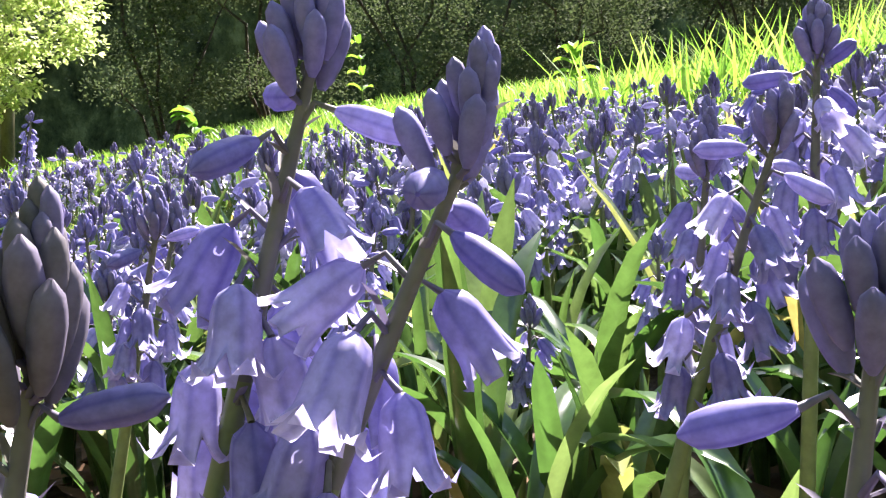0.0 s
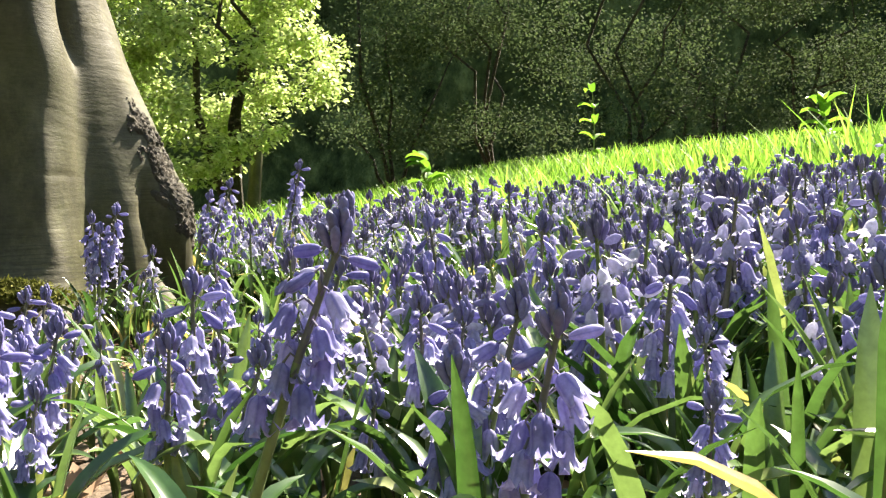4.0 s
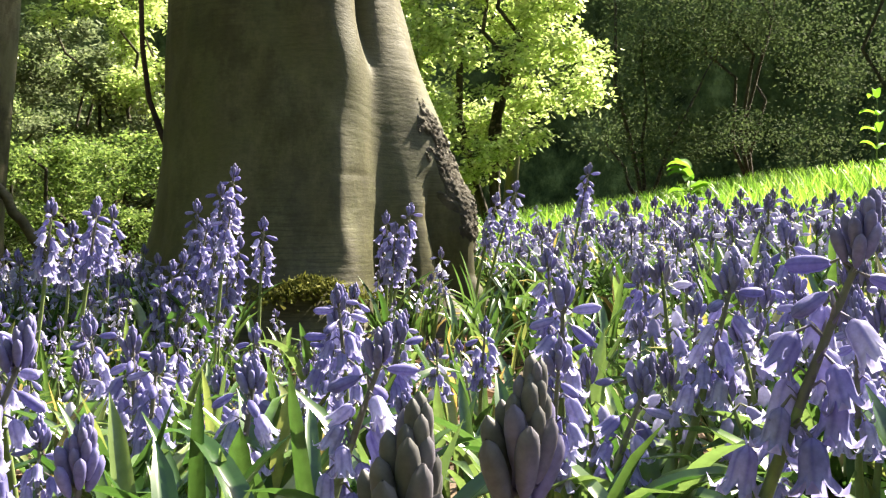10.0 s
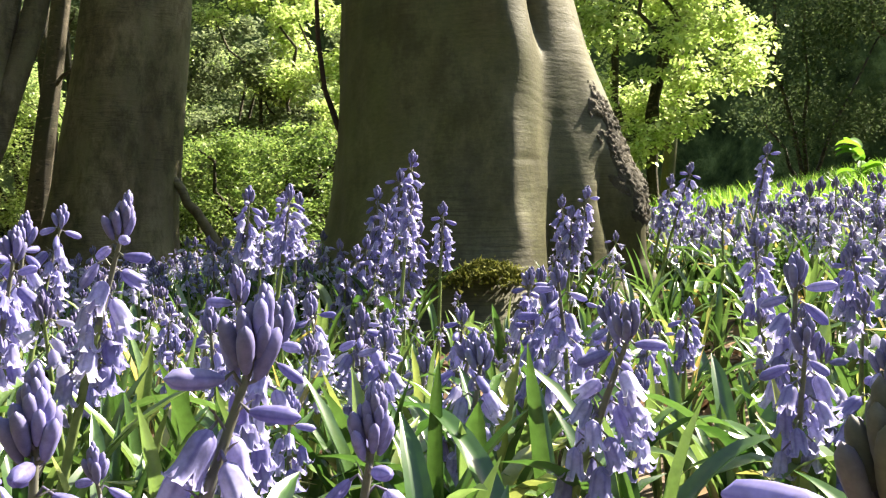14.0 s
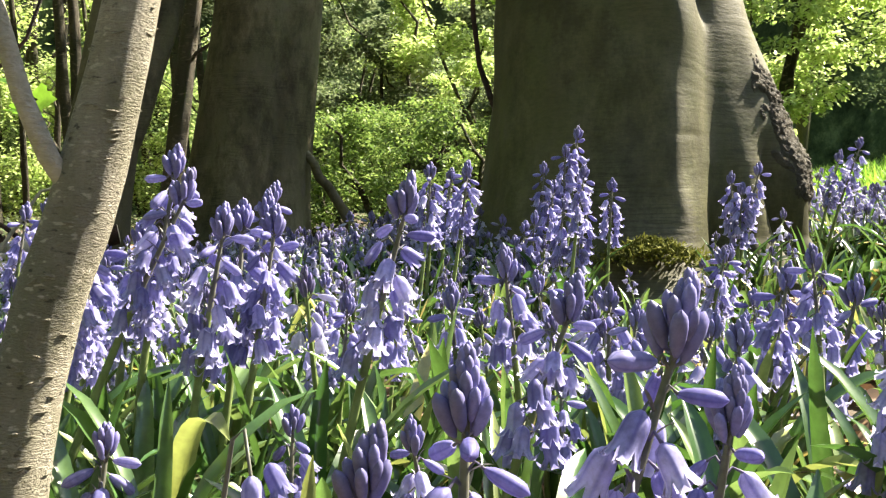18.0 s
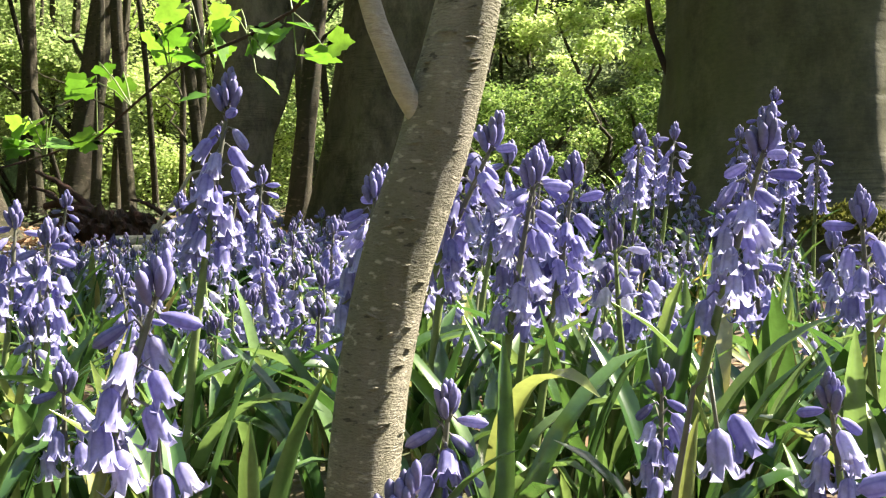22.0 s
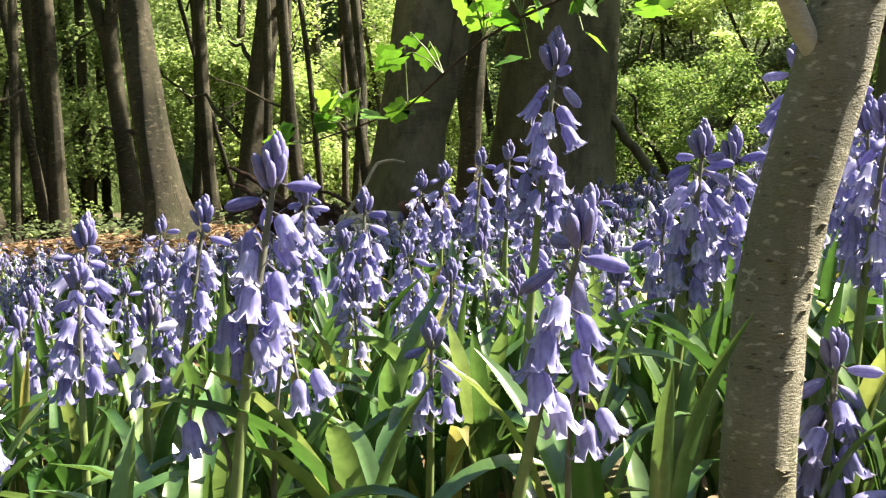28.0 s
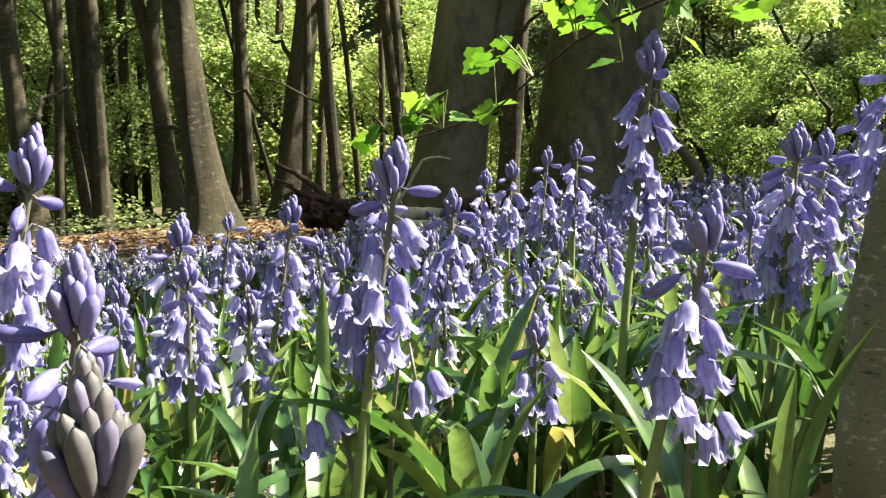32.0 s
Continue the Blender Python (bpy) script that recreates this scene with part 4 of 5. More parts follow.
# ---- the sapling close to the path ----
def sapling():
    bx, by = -0.832, 0.478
    z0 = float(ground_z(bx, by)) - 0.03
    ob = thing("sapling", "young tree stem with grey-brown flecked bark and a cut side branch", "tree", at=pose(bx, by, z0))
    foot = np.array([bx, by, z0])
    KNOT = (-0.8145, 0.4685, 0.091)
    line = np.array([(-0.833, 0.478, z0), (-0.830, 0.482, 0.058), (-0.822, 0.489, 0.14), (-0.810, 0.498, 0.20), (-0.792, 0.510, 0.262), (-0.779, 0.519, 0.32), (-0.76, 0.53, 0.42), (-0.70, 0.56, 0.75), (-0.66, 0.60, 1.2), (-0.6, 0.62, 1.9)]) - foot
    s = np.linspace(0, 1, len(line))
    fine = np.linspace(0, 1, 60)
    pts = np.stack([np.interp(fine, s, line[:, k]) for k in range(3)], -1)
    for _ in range(2):
        pts[1:-1] = (pts[:-2] + 2 * pts[1:-1] + pts[2:]) / 4
    rad = np.interp(fine, [0, 0.1, 0.5, 1], [0.0215, 0.0198, 0.0185, 0.008])
    part("trunk", mesh_of("trunk", *tube(pts, rad, 40, lambda q, a: 1 + 0.03 * np.sin(2 * a + 9 * q) + 0.02 * np.sin(5 * a - 30 * q) + 0.012 * np.sin(9 * a + 70 * q)), M_SAPBARK), ob)
    rg = np.random.default_rng(53)
    wart = mesh_of("lenticel", *tube(np.array([(-0.0028, 0, 0), (-0.0014, 0, 0.0007), (0, 0, 0.001), (0.0014, 0, 0.0007), (0.0028, 0, 0)]), [0.0002, 0.0008, 0.0011, 0.0008, 0.0002], 6), M_SAPBARK)
    for k in range(110):
        i = int(rg.integers(4, 40))
        a = rg.uniform(-2.6, 1.0)
        d = Vector((math.cos(a), math.sin(a), 0))
        m = d.to_track_quat("Z", "Y").to_matrix().to_4x4()
        m.translation = Vector(pts[i] + (pts[i + 1] - pts[i]) * rg.uniform()) + d * rad[i] * 0.985
        part("lenticel", wart, ob, at=m @ Matrix.Rotation(rg.normal(0.0, 0.25), 4, "Z") @ Matrix.Diagonal((rg.uniform(0.6, 1.7), rg.uniform(0.5, 1.0), 0.8, 1.0)))
    ring = np.linspace(0, 2 * np.pi, 17)
    knot = np.stack([0.0052 * np.cos(ring), 0.0062 * np.sin(ring), 0.0012 * np.cos(2 * ring)], -1)
    turn = Vector((0.66, -0.75, 0)).to_track_quat("Z", "Y").to_matrix().to_4x4()
    turn.translation = Vector(KNOT) - Vector(foot)
    part("knot", mesh_of("knot", *join([tube(knot, [0.0011] * 17, 8), tube(np.array([(0, 0, -0.002), (0, 0, 0.0), (0, 0, 0.001)]), [0.003, 0.0026, 0.0004], 8)]), M_ROUGHBARK), ob, "round scar of a lost branch")
    br = np.array([(-0.792, 0.510, 0.250), (-0.802, 0.492, 0.285), (-0.812, 0.484, 0.318), (-0.828, 0.478, 0.38), (-0.85, 0.47, 0.46)]) - foot
    part("branch", mesh_of("branch", *tube(br, [0.0045, 0.0062, 0.0058, 0.0052, 0.004], 12), M_PALEWOOD), ob, "thin pale side branch")
    return ob


sapling()


# ---- log pile and fallen wood ----
def rod(name, a, b, r0, r1, mat, label, category="branch", sides=12, bow=0.0, seed=1):
    a, b = np.array(a, float), np.array(b, float)
    rg = np.random.default_rng(seed)
    s = np.linspace(0, 1, 10)[:, None]
    pts = (b - a) * s + np.array([0, 0, bow]) * np.sin(np.pi * s) + rg.normal(0, 0.01 * np.linalg.norm(b - a), (10, 3)) * np.sin(np.pi * s)
    ob = thing(name, label, category, at=pose(*a))
    r = np.linspace(r0, r1, 10)
    r[0], r[-1] = r0 * 0.97, r1 * 0.97
    part("wood", mesh_of("wood", *tube(pts, r, sides, lambda q, t: 1 + 0.06 * np.sin(3 * t + 5 * q) + 0.03 * np.sin(7 * t - 11 * q)), mat), ob)
    for p, rr in ((pts[0], r[0]), (pts[-1], r[-1])):
        d = b - a
        u, v = frame_of(d)
        t = np.linspace(0, 2 * np.pi, sides, endpoint=False)
        ring = p + np.outer(np.cos(t) * rr, u) + np.outer(np.sin(t) * rr, v)
        part("cut_end", mesh_of("cut_end", ring, [np.arange(sides)[None]], M_PALEWOOD, False), ob)
    return ob


LOG_LABEL = "weathered pale log lying in the pile"


def pile(x, y, z):
    """A place in the log pile, which lies a little deeper in the wood."""
    return EYE + (np.array([x, y, z]) - EYE) * 1.3


def rotten_log():
    """A split, rotten log with a ragged outline."""
    a, c = pile(-2.88, 2.02, 0.165), pile(-2.66, 2.18, 0.165)
    ob = thing("rotten_log", "rotten red-brown log with ragged broken ends", "log", at=pose(*a))
    s = np.linspace(0, 1, 40)[:, None]
    pts = (c - a) * s + np.array([0, 0, 0.012]) * np.sin(7 * s)
    rad = 0.058 * np.interp(s[:, 0], [0, 0.06, 0.2, 0.8, 0.95, 1], [0.1, 0.7, 1.0, 0.9, 0.6, 0.1])
    v, f = tube(pts, rad, 28)
    for k in range(len(v)):
        i = k // 28
        d = v[k] - pts[i]
        v[k] = pts[i] + d * (1 + 0.9 * noise.noise(Vector(v[k] * 22)) + 0.5 * noise.noise(Vector(v[k] * 60)))
    part("wood", mesh_of("wood", v, f, M_DEADWOOD, False), ob)


rotten_log()
rod("branch", pile(-2.925, 1.99, 0.32), pile(-2.80, 2.08, 0.205), 0.007, 0.015, M_DEADWOOD, "dark broken branch sticking out of the pile", "branch", 8, 0.015, 4)
rod("branch", pile(-2.93, 2.02, 0.22), pile(-2.80, 2.07, 0.20), 0.013, 0.020, M_DEADWOOD, "dark broken branch sticking out of the pile", "branch", 8, 0.02, 5)
rod("branch", pile(-2.90, 2.00, 0.255), pile(-2.74, 2.10, 0.195), 0.006, 0.014, M_DEADWOOD, "dark broken branch sticking out of the pile", "branch", 8, -0.02, 15)
rod("log", pile(-2.77, 2.09, 0.142), pile(-2.60, 2.225, 0.142), 0.030, 0.027, M_PALEWOOD, LOG_LABEL, "log", 14, 0.0, 6)
rod("log", pile(-2.68, 2.04, 0.115), pile(-2.42, 2.235, 0.118), 0.028, 0.025, M_PALEWOOD, LOG_LABEL, "log", 14, 0.0, 7)
rod("log", pile(-2.72, 2.28, 0.150), pile(-2.57, 2.385, 0.135), 0.028, 0.028, M_PALEWOOD, LOG_LABEL, "log", 14, 0.0, 8)
rod("log", pile(-2.62, 1.83, 0.070), pile(-2.36, 1.985, 0.105), 0.034, 0.030, M_PALEWOOD, LOG_LABEL, "log", 14, 0.0, 9)
rod("log", pile(-2.60, 2.37, 0.155), pile(-2.49, 2.45, 0.18), 0.044, 0.040, M_DEADWOOD, "short brown log end", "log", 14, 0.0, 10)
rod("stick", pile(-2.57, 2.07, 0.14), pile(-2.49, 2.142, 0.301), 0.007, 0.006, M_PALEWOOD, "pale bent dead stick", "stick", 8, 0.0, 11)
rod("stick", pile(-2.49, 2.142, 0.301), pile(-2.43, 2.19, 0.300), 0.006, 0.004, M_PALEWOOD, "pale bent dead stick", "stick", 8, 0.01, 12)
rod("branch", pile(-2.96, 1.99, 0.17), pile(-2.82, 2.06, 0.185), 0.005, 0.011, M_DEADWOOD, "dark broken branch sticking out of the pile", "branch", 8, 0.02, 21)
rod("branch", pile(-2.95, 2.0, 0.275), pile(-2.84, 2.05, 0.19), 0.005, 0.011, M_DEADWOOD, "dark broken branch sticking out of the pile", "branch", 8, 0.02, 22)
rod("branch", pile(-2.70, 2.12, 0.235), pile(-2.62, 2.20, 0.165), 0.005, 0.011, M_DEADWOOD, "dark broken branch sticking out of the pile", "branch", 8, 0.02, 23)
for k, (x, y) in enumerate([(-2.80, 2.05), (-2.70, 2.20), (-2.62, 2.33)]):
    a, c = pile(x - 0.06, y - 0.05, 0.0), pile(x + 0.22, y + 0.16, 0.0)
    a[2], c[2] = float(ground_z(a[0], a[1])) + 0.045, float(ground_z(c[0], c[1])) + 0.045
    rod("log", a, c, 0.052, 0.048, M_DARKBARK, "dark mossy log at the foot of the pile", "log", 14, 0.0, 16 + k)
rod("propped_branch", (-2.72, 4.62, 0.12), (-3.04, 4.52, 0.62), 0.027, 0.021, M_DARKBARK, "fallen branch propped against the leaning beech", "branch", 12, 0.03, 13)


# ---- hawthorn twig with fresh leaves ----
def haw_leaf(size):
    """A lobed leaf, folded a little along its rib; it grows from the origin along +x."""
    n = 25
    a = np.linspace(-2.75, 2.75, n)
    r = size * (0.46 + 0.07 * np.cos(5 * a) + 0.05 * np.cos(13 * a) + 0.06 * np.cos(a)) * np.interp(np.abs(a), [0, 2.2, 2.75], [1.0, 0.75, 0.45])
    rim = np.stack([0.42 * size + r * np.cos(a), r * np.sin(a), 0.22 * np.abs(r * np.sin(a)) - 0.10 * np.clip(r * np.cos(a), 0, 1)], -1)
    v = np.concatenate([[(0, 0, 0), (0.42 * size, 0, 0.0)], rim])
    k = np.arange(n - 1)
    return v, np.concatenate([np.stack([np.full(n - 1, 1), k + 2, k + 3], -1), [[0, 1, 2], [0, n + 1, 1]]])


def hawthorn():
    line = np.array([(-0.940, 0.619, 0.379), (-0.957, 0.609, 0.358), (-0.993, 0.605, 0.344), (-1.036, 0.607, 0.335), (-1.070, 0.608, 0.324), (-1.110, 0.608, 0.302), (-1.146, 0.607, 0.280), (-1.196, 0.600, 0.268), (-1.246, 0.591, 0.258)])
    first = line[0]
    ob = thing("hawthorn_twig", "hawthorn twig with fresh lobed green leaves", "twig", at=pose(*first))
    up = np.concatenate([[line[0] + np.array([0.16, 0.14, 0.50]), line[0] + np.array([0.05, 0.05, 0.20])], line]) - first
    part("twig", mesh_of("twig", *tube(up, np.linspace(0.0017, 0.0007, len(up)), 6), M_DEADWOOD), ob)
    rg = np.random.default_rng(29)
    me = [mesh_of("leaf", *haw_leaf(s), M_HAW) for s in (0.026, 0.031, 0.022)]
    spots = [(-1.267, 0.587, 0.259), (-1.218, 0.598, 0.300), (-1.204, 0.600, 0.295), (-1.223, 0.596, 0.282), (-1.223, 0.596, 0.273), (-1.155, 0.606, 0.280), (-1.149, 0.606, 0.275), (-1.157, 0.608, 0.329), (-1.139, 0.609, 0.337), (-1.072, 0.609, 0.340), (-1.042, 0.607, 0.326), (-1.047, 0.609, 0.357), (-1.058, 0.609, 0.353), (-1.084, 0.610, 0.357), (-0.988, 0.604, 0.344), (-0.967, 0.602, 0.331), (-0.983, 0.604, 0.351), (-1.017, 0.607, 0.360), (-0.955, 0.609, 0.351), (-0.947, 0.613, 0.328)]
    more = [tuple(np.array(p) + rg.normal(0, 1, 3) * np.array([0.016, 0.008, 0.010])) for p in spots]
    for k, p in enumerate(spots + more):
        p = np.array(p)
        near = line[np.argmin(np.linalg.norm(line - p, axis=1))]
        d = p - near
        a = math.atan2(d[1], d[0]) + rg.normal(0, 0.5)
        foot = p - first - 0.4 * 0.022 * np.array([math.cos(a), math.sin(a), 0])
        part("leaf", me[k % 3], ob, at=Matrix.Translation(foot) @ Matrix.Rotation(a, 4, "Z") @ Matrix.Rotation(rg.normal(0.35, 0.4), 4, "Y") @ Matrix.Rotation(rg.normal(0.5, 0.5), 4, "X"))
        st = np.array([near - first, 0.5 * (near - first + foot) + np.array([0, 0, 0.003]), foot])
        part("leaf_stalk", mesh_of("leaf_stalk", *tube(st, [0.0007, 0.0006, 0.0005], 4), M_STEM), ob)


hawthorn()


# ---- tall herbs in the meadow ----
def herb(x, y, height, pairs, size, label, seed):
    z = float(ground_z(x, y))
    ob = thing("meadow_herb", label, "plant", at=pose(x, y, z))
    rg = np.random.default_rng(seed)
    s = np.linspace(0, 1, 7)
    pts = np.stack([0.04 * np.sin(2 * s), 0.02 * s, s * height], -1)
    part("stem", mesh_of("stem", *tube(pts, np.linspace(0.006, 0.003, 7), 6), M_STEM), ob)
    me = mesh_of("leaf", *strap(size, size * 0.42, 1.7, 0.2, 6, 3, 1.0), M_HAW)
    for k in range(pairs * 2):
        q = (0.35 + 0.65 * (k // 2) / max(pairs - 1, 1)) * height
        part("leaf", me, ob, at=Matrix.Translation((0.04 * math.sin(2 * q / height), 0.02 * q / height, q)) @ Matrix.Rotation(rg.uniform(0, 6.28), 4, "Z") @ Matrix.Rotation(rg.uniform(0.5, 1.1), 4, "Y"))


herb(1.47, 6.5, 0.64, 5, 0.12, "tall thin herb with yellow-green leaves", 3)
herb(0.37, 6.5, 0.42, 8, 0.16, "leafy green herb at the meadow's edge", 4)
herb(2.4, 5.2, 0.42, 7, 0.15, "leafy yellow-green herb in the long grass", 5)

# ---- the bluebell drift ----
TEMPLATES = [(0.25, 9, 12, 0.10), (0.24, 11, 10, -0.12), (0.27, 8, 14, 0.16), (0.23, 10, 9, 0.05), (0.26, 12, 10, -0.06), (0.22, 7, 13, 0.14), (0.28, 11, 11, 0.02), (0.24, 6, 16, -0.15)]
rf = np.random.default_rng(5)
BLOCK0 = [bluebell_block(rf.uniform(0.19, 0.26), int(rf.integers(6, 12)), int(rf.integers(9, 17)), rf.normal(0, 0.12), 60 + k, 0, int(rf.integers(3, 6))) for k in range(14)]
BLOCK1 = [bluebell_block(rf.uniform(0.19, 0.26), int(rf.integers(7, 12)), 8, rf.normal(0, 0.1), 90 + k, 1, 3) for k in range(10)]
PATH_XY = np.array([eye[:2] for _, eye, *_ in PATH])


def stature(x, y):
    """Plants stay lower under the trees and at the foot of the great beech."""
    low = math.exp(-(((x + 0.58) / 0.42) ** 2 + ((y - 1.45) / 0.55) ** 2))
    return float(np.interp(x, [-2.2, -1.0, 0.0], [0.64, 0.93, 1.12])) * (1 - 0.55 * low)


def bare_ground(x, y):
    """Leafy hollow before the great beech, with few flowers in it."""
    return 0.92 * math.exp(-(((x + 0.42) / 0.34) ** 2 + ((y - 1.50) / 0.50) ** 2))


def drift_spots(n, x0, x1, y0, y1, seed, keep, full=False):
    rg = np.random.default_rng(seed)
    out = []
    while len(out) < n:
        x, y = rg.uniform(x0, x1), rg.uniform(y0, y1)
        patch = 0.45 + 1.9 * noise.noise(Vector((2.6 * x, 2.6 * y, 0.4)))
        bare = bare_ground(x, y)
        if keep(x, y, rg) and (full or rg.uniform() < max(0.12, patch) * (1 - bare)):
            out.append((x, y, float(ground_z(x, y)) - 0.004, rg.uniform(0, 6.28), rg.uniform(0.80, 1.12) * stature(x, y), rg.normal(0, 0.06), rg.normal(0, 0.06)))
    return out


TRUNKS = [(-0.905, 2.385, 0.34), (-0.74, 1.92, 0.20), (-0.50, 2.33, 0.20), (-3.24, 4.5, 0.42), (-3.8, 3.86, 0.26), (-0.83, 0.478, 0.05), (-4.03, 2.63, 0.14), (-5.13, 4.07, 0.14)]


def clear(x, y):
    return all((x - a) ** 2 + (y - b) ** 2 > r * r for a, b, r in TRUNKS)


def off_path(x, y):
    return np.min(np.hypot(PATH_XY[:, 0] - x, PATH_XY[:, 1] - y))


def field_edge(x):
    """How far back the drift reaches."""
    return np.interp(x, [-6, -4.2, -3.2, -2.5, -1.8, -1.2, -0.3, 0.3, 1.0, 1.6, 2.5, 5.0], [0.6, 1.0, 1.7, 2.3, 3.4, 4.0, 3.7, 3.3, 3.1, 2.9, 2.7, 2.6])


HERO_ROWS = {}  # foot x, foot y, height, lean, turn, bells, buds, fullness of the head
HERO_ROWS['first'] = [
    (-0.086, 0.143, 0.312, 0.29, -3, 9, 12, 1),
    (-0.091, 0.121, 0.290, 0.41, -7, 8, 9, 1),
    (-0.093, 0.095, 0.268, 0.16, 9, 5, 20, 1.15),
    (0.204, 0.276, 0.311, 0.12, 20, 9, 12, 1),
    (0.100, 0.245, 0.278, 0.31, -4, 9, 8, 1),
    (0.166, 0.319, 0.269, 0.16, 8, 4, 16, 0.9),
    (0.002, 0.055, 0.255, 0.25, -1, 7, 8, 1),
    (-0.079, 0.450, 0.257, 0.22, 1, 7, 12, 0.9),
    (0.398, 0.826, 0.270, 0.19, 5, 8, 10, 1),
]
HERO_ROWS['second'] = [
    (-0.203, 0.508, 0.302, 0.29, 1, 8, 12, 1),
    (-0.055, 0.657, 0.242, 0.21, 1, 8, 13, 1),
    (-0.065, 0.628, 0.209, 0.05, 13, 5, 15, 1),
    (-0.189, 0.829, 0.259, 0.26, 1, 8, 12, 1),
    (0.033, 0.825, 0.212, 0.28, 1, 8, 10, 1),
    (0.234, 1.301, 0.229, 0.17, 2, 9, 10, 1),
    (-0.230, 0.791, 0.194, 0.25, 1, 8, 11, 1),
    (-0.393, 0.650, 0.231, 0.26, 1, 10, 8, 1),
    (-0.272, 0.293, 0.270, 0.14, 8, 3, 24, 0.85),
    (-0.310, 0.256, 0.270, 0.22, 7, 3, 24, 0.85),
    (0.120, 0.773, 0.218, 0.20, 1, 8, 12, 1),
]
HERO_ROWS['trunkside'] = [
    (-0.896, 1.886, 0.384, 0.09, 9, 12, 9, 1),
    (-0.828, 1.696, 0.311, 0.09, 9, 10, 8, 1),
    (-0.921, 1.810, 0.285, 0.13, 8, 11, 8, 1),
    (-0.926, 1.749, 0.234, 0.10, 8, 10, 8, 1),
    (-0.601, 1.944, 0.302, 0.19, 7, 10, 8, 1),
    (-0.604, 1.964, 0.286, 0.03, 17, 9, 8, 1),
    (-0.284, 2.299, 0.375, 0.18, 7, 12, 8, 1),
    (-0.460, 2.331, 0.346, 0.25, 7, 10, 8, 1),
    (-0.471, 2.280, 0.321, 0.18, 7, 10, 8, 1),
    (-0.075, 1.808, 0.197, 0.14, 9, 9, 10, 1),
    (-0.574, 1.364, 0.191, 0.21, 7, 10, 7, 1),
    (-0.978, 1.494, 0.326, 0.14, 20, 11, 9, 1),
]
HERO_ROWS['cluster'] = [
    (-0.903, 1.862, 0.350, 0.07, 10, 12, 8, 1),
    (-0.880, 1.774, 0.256, 0.09, 9, 11, 8, 1),
    (-0.843, 1.798, 0.254, 0.09, 9, 11, 7, 1),
    (-0.927, 1.729, 0.219, 0.06, 10, 11, 8, 1),
    (-0.943, 1.707, 0.195, 0.09, 9, 10, 7, 1),
    (-0.930, 1.829, 0.320, 0.06, 11, 11, 8, 1),
    (-0.840, 1.738, 0.204, 0.09, 9, 10, 6, 1),
    (-0.584, 1.926, 0.265, 0.05, 11, 10, 7, 1),
    (-1.070, 1.714, 0.316, 0.08, 9, 11, 8, 1),
    (-1.050, 1.766, 0.314, 0.04, 13, 11, 8, 1),
    (-1.081, 1.662, 0.289, 0.08, 9, 10, 8, 1),
]
HERO_ROWS['third'] = [
    (0.026, 1.035, 0.150, 0.23, 8, 8, 12, 1),
    (-0.467, 1.023, 0.172, 0.16, 9, 9, 8, 1),
    (-0.463, 0.932, 0.211, 0.15, 9, 9, 8, 1),
    (-0.516, 0.865, 0.180, 0.19, 8, 9, 8, 1),
    (-0.592, 0.611, 0.239, 0.27, 17, 8, 12, 1.1),
    (-0.704, 0.615, 0.301, 0.22, 18, 11, 13, 1),
    (-0.460, 0.477, 0.217, 0.17, 19, 6, 15, 1),
    (-0.426, 0.929, 0.201, 0.25, 18, 10, 9, 1),
    (-0.480, 0.774, 0.191, 0.15, 20, 9, 9, 1),
    (-0.562, 1.462, 0.186, 0.13, 21, 8, 9, 1),
    (-0.594, 1.048, 0.136, 0.14, 42, 8, 10, 1),
]
HERO_ROWS['fourth'] = [
    (-0.921, 0.590, 0.314, 0.38, 30, 10, 11, 1),
    (-0.825, 0.693, 0.281, 0.15, 41, 11, 9, 1),
    (-0.852, 0.704, 0.285, 0.12, 46, 11, 9, 1),
    (-0.511, 0.356, 0.245, 0.07, 63, 6, 16, 1),
    (-0.581, 0.335, 0.217, 0.26, 33, 6, 14, 1),
    (-0.487, 0.360, 0.269, 0.25, 34, 9, 11, 1.1),
    (-1.021, 0.547, 0.354, 0.14, 60, 13, 12, 1),
    (-0.826, 0.627, 0.285, 0.15, 47, 11, 10, 1),
    (-0.887, 0.780, 0.292, 0.15, 47, 11, 10, 1),
    (-0.823, 0.516, 0.155, 0.19, 42, 9, 7, 1),
]
HERO_ROWS['fifth'] = [
    (-0.767, 0.282, 0.179, 0.43, 35, 6, 16, 1.05),
    (-0.908, 0.337, 0.249, 0.25, 49, 7, 10, 1),
    (-1.038, 0.296, 0.290, 0.15, 58, 10, 12, 1),
    (-1.349, 0.413, 0.259, 0.11, 66, 9, 12, 1),
    (-1.348, 0.494, 0.267, 0.21, 51, 9, 11, 1),
    (-1.362, 0.659, 0.275, 0.13, 61, 10, 10, 1),
    (-1.532, 1.075, 0.268, 0.12, 63, 10, 10, 1),
    (-1.417, 1.055, 0.293, 0.12, 64, 11, 9, 1),
    (-1.827, 0.857, 0.231, 0.13, 65, 9, 9, 1),
    (-1.167, 0.160, 0.310, 0.17, 58, 9, 13, 1),
    (-1.004, 0.097, 0.256, 0.14, 63, 6, 14, 1),
]
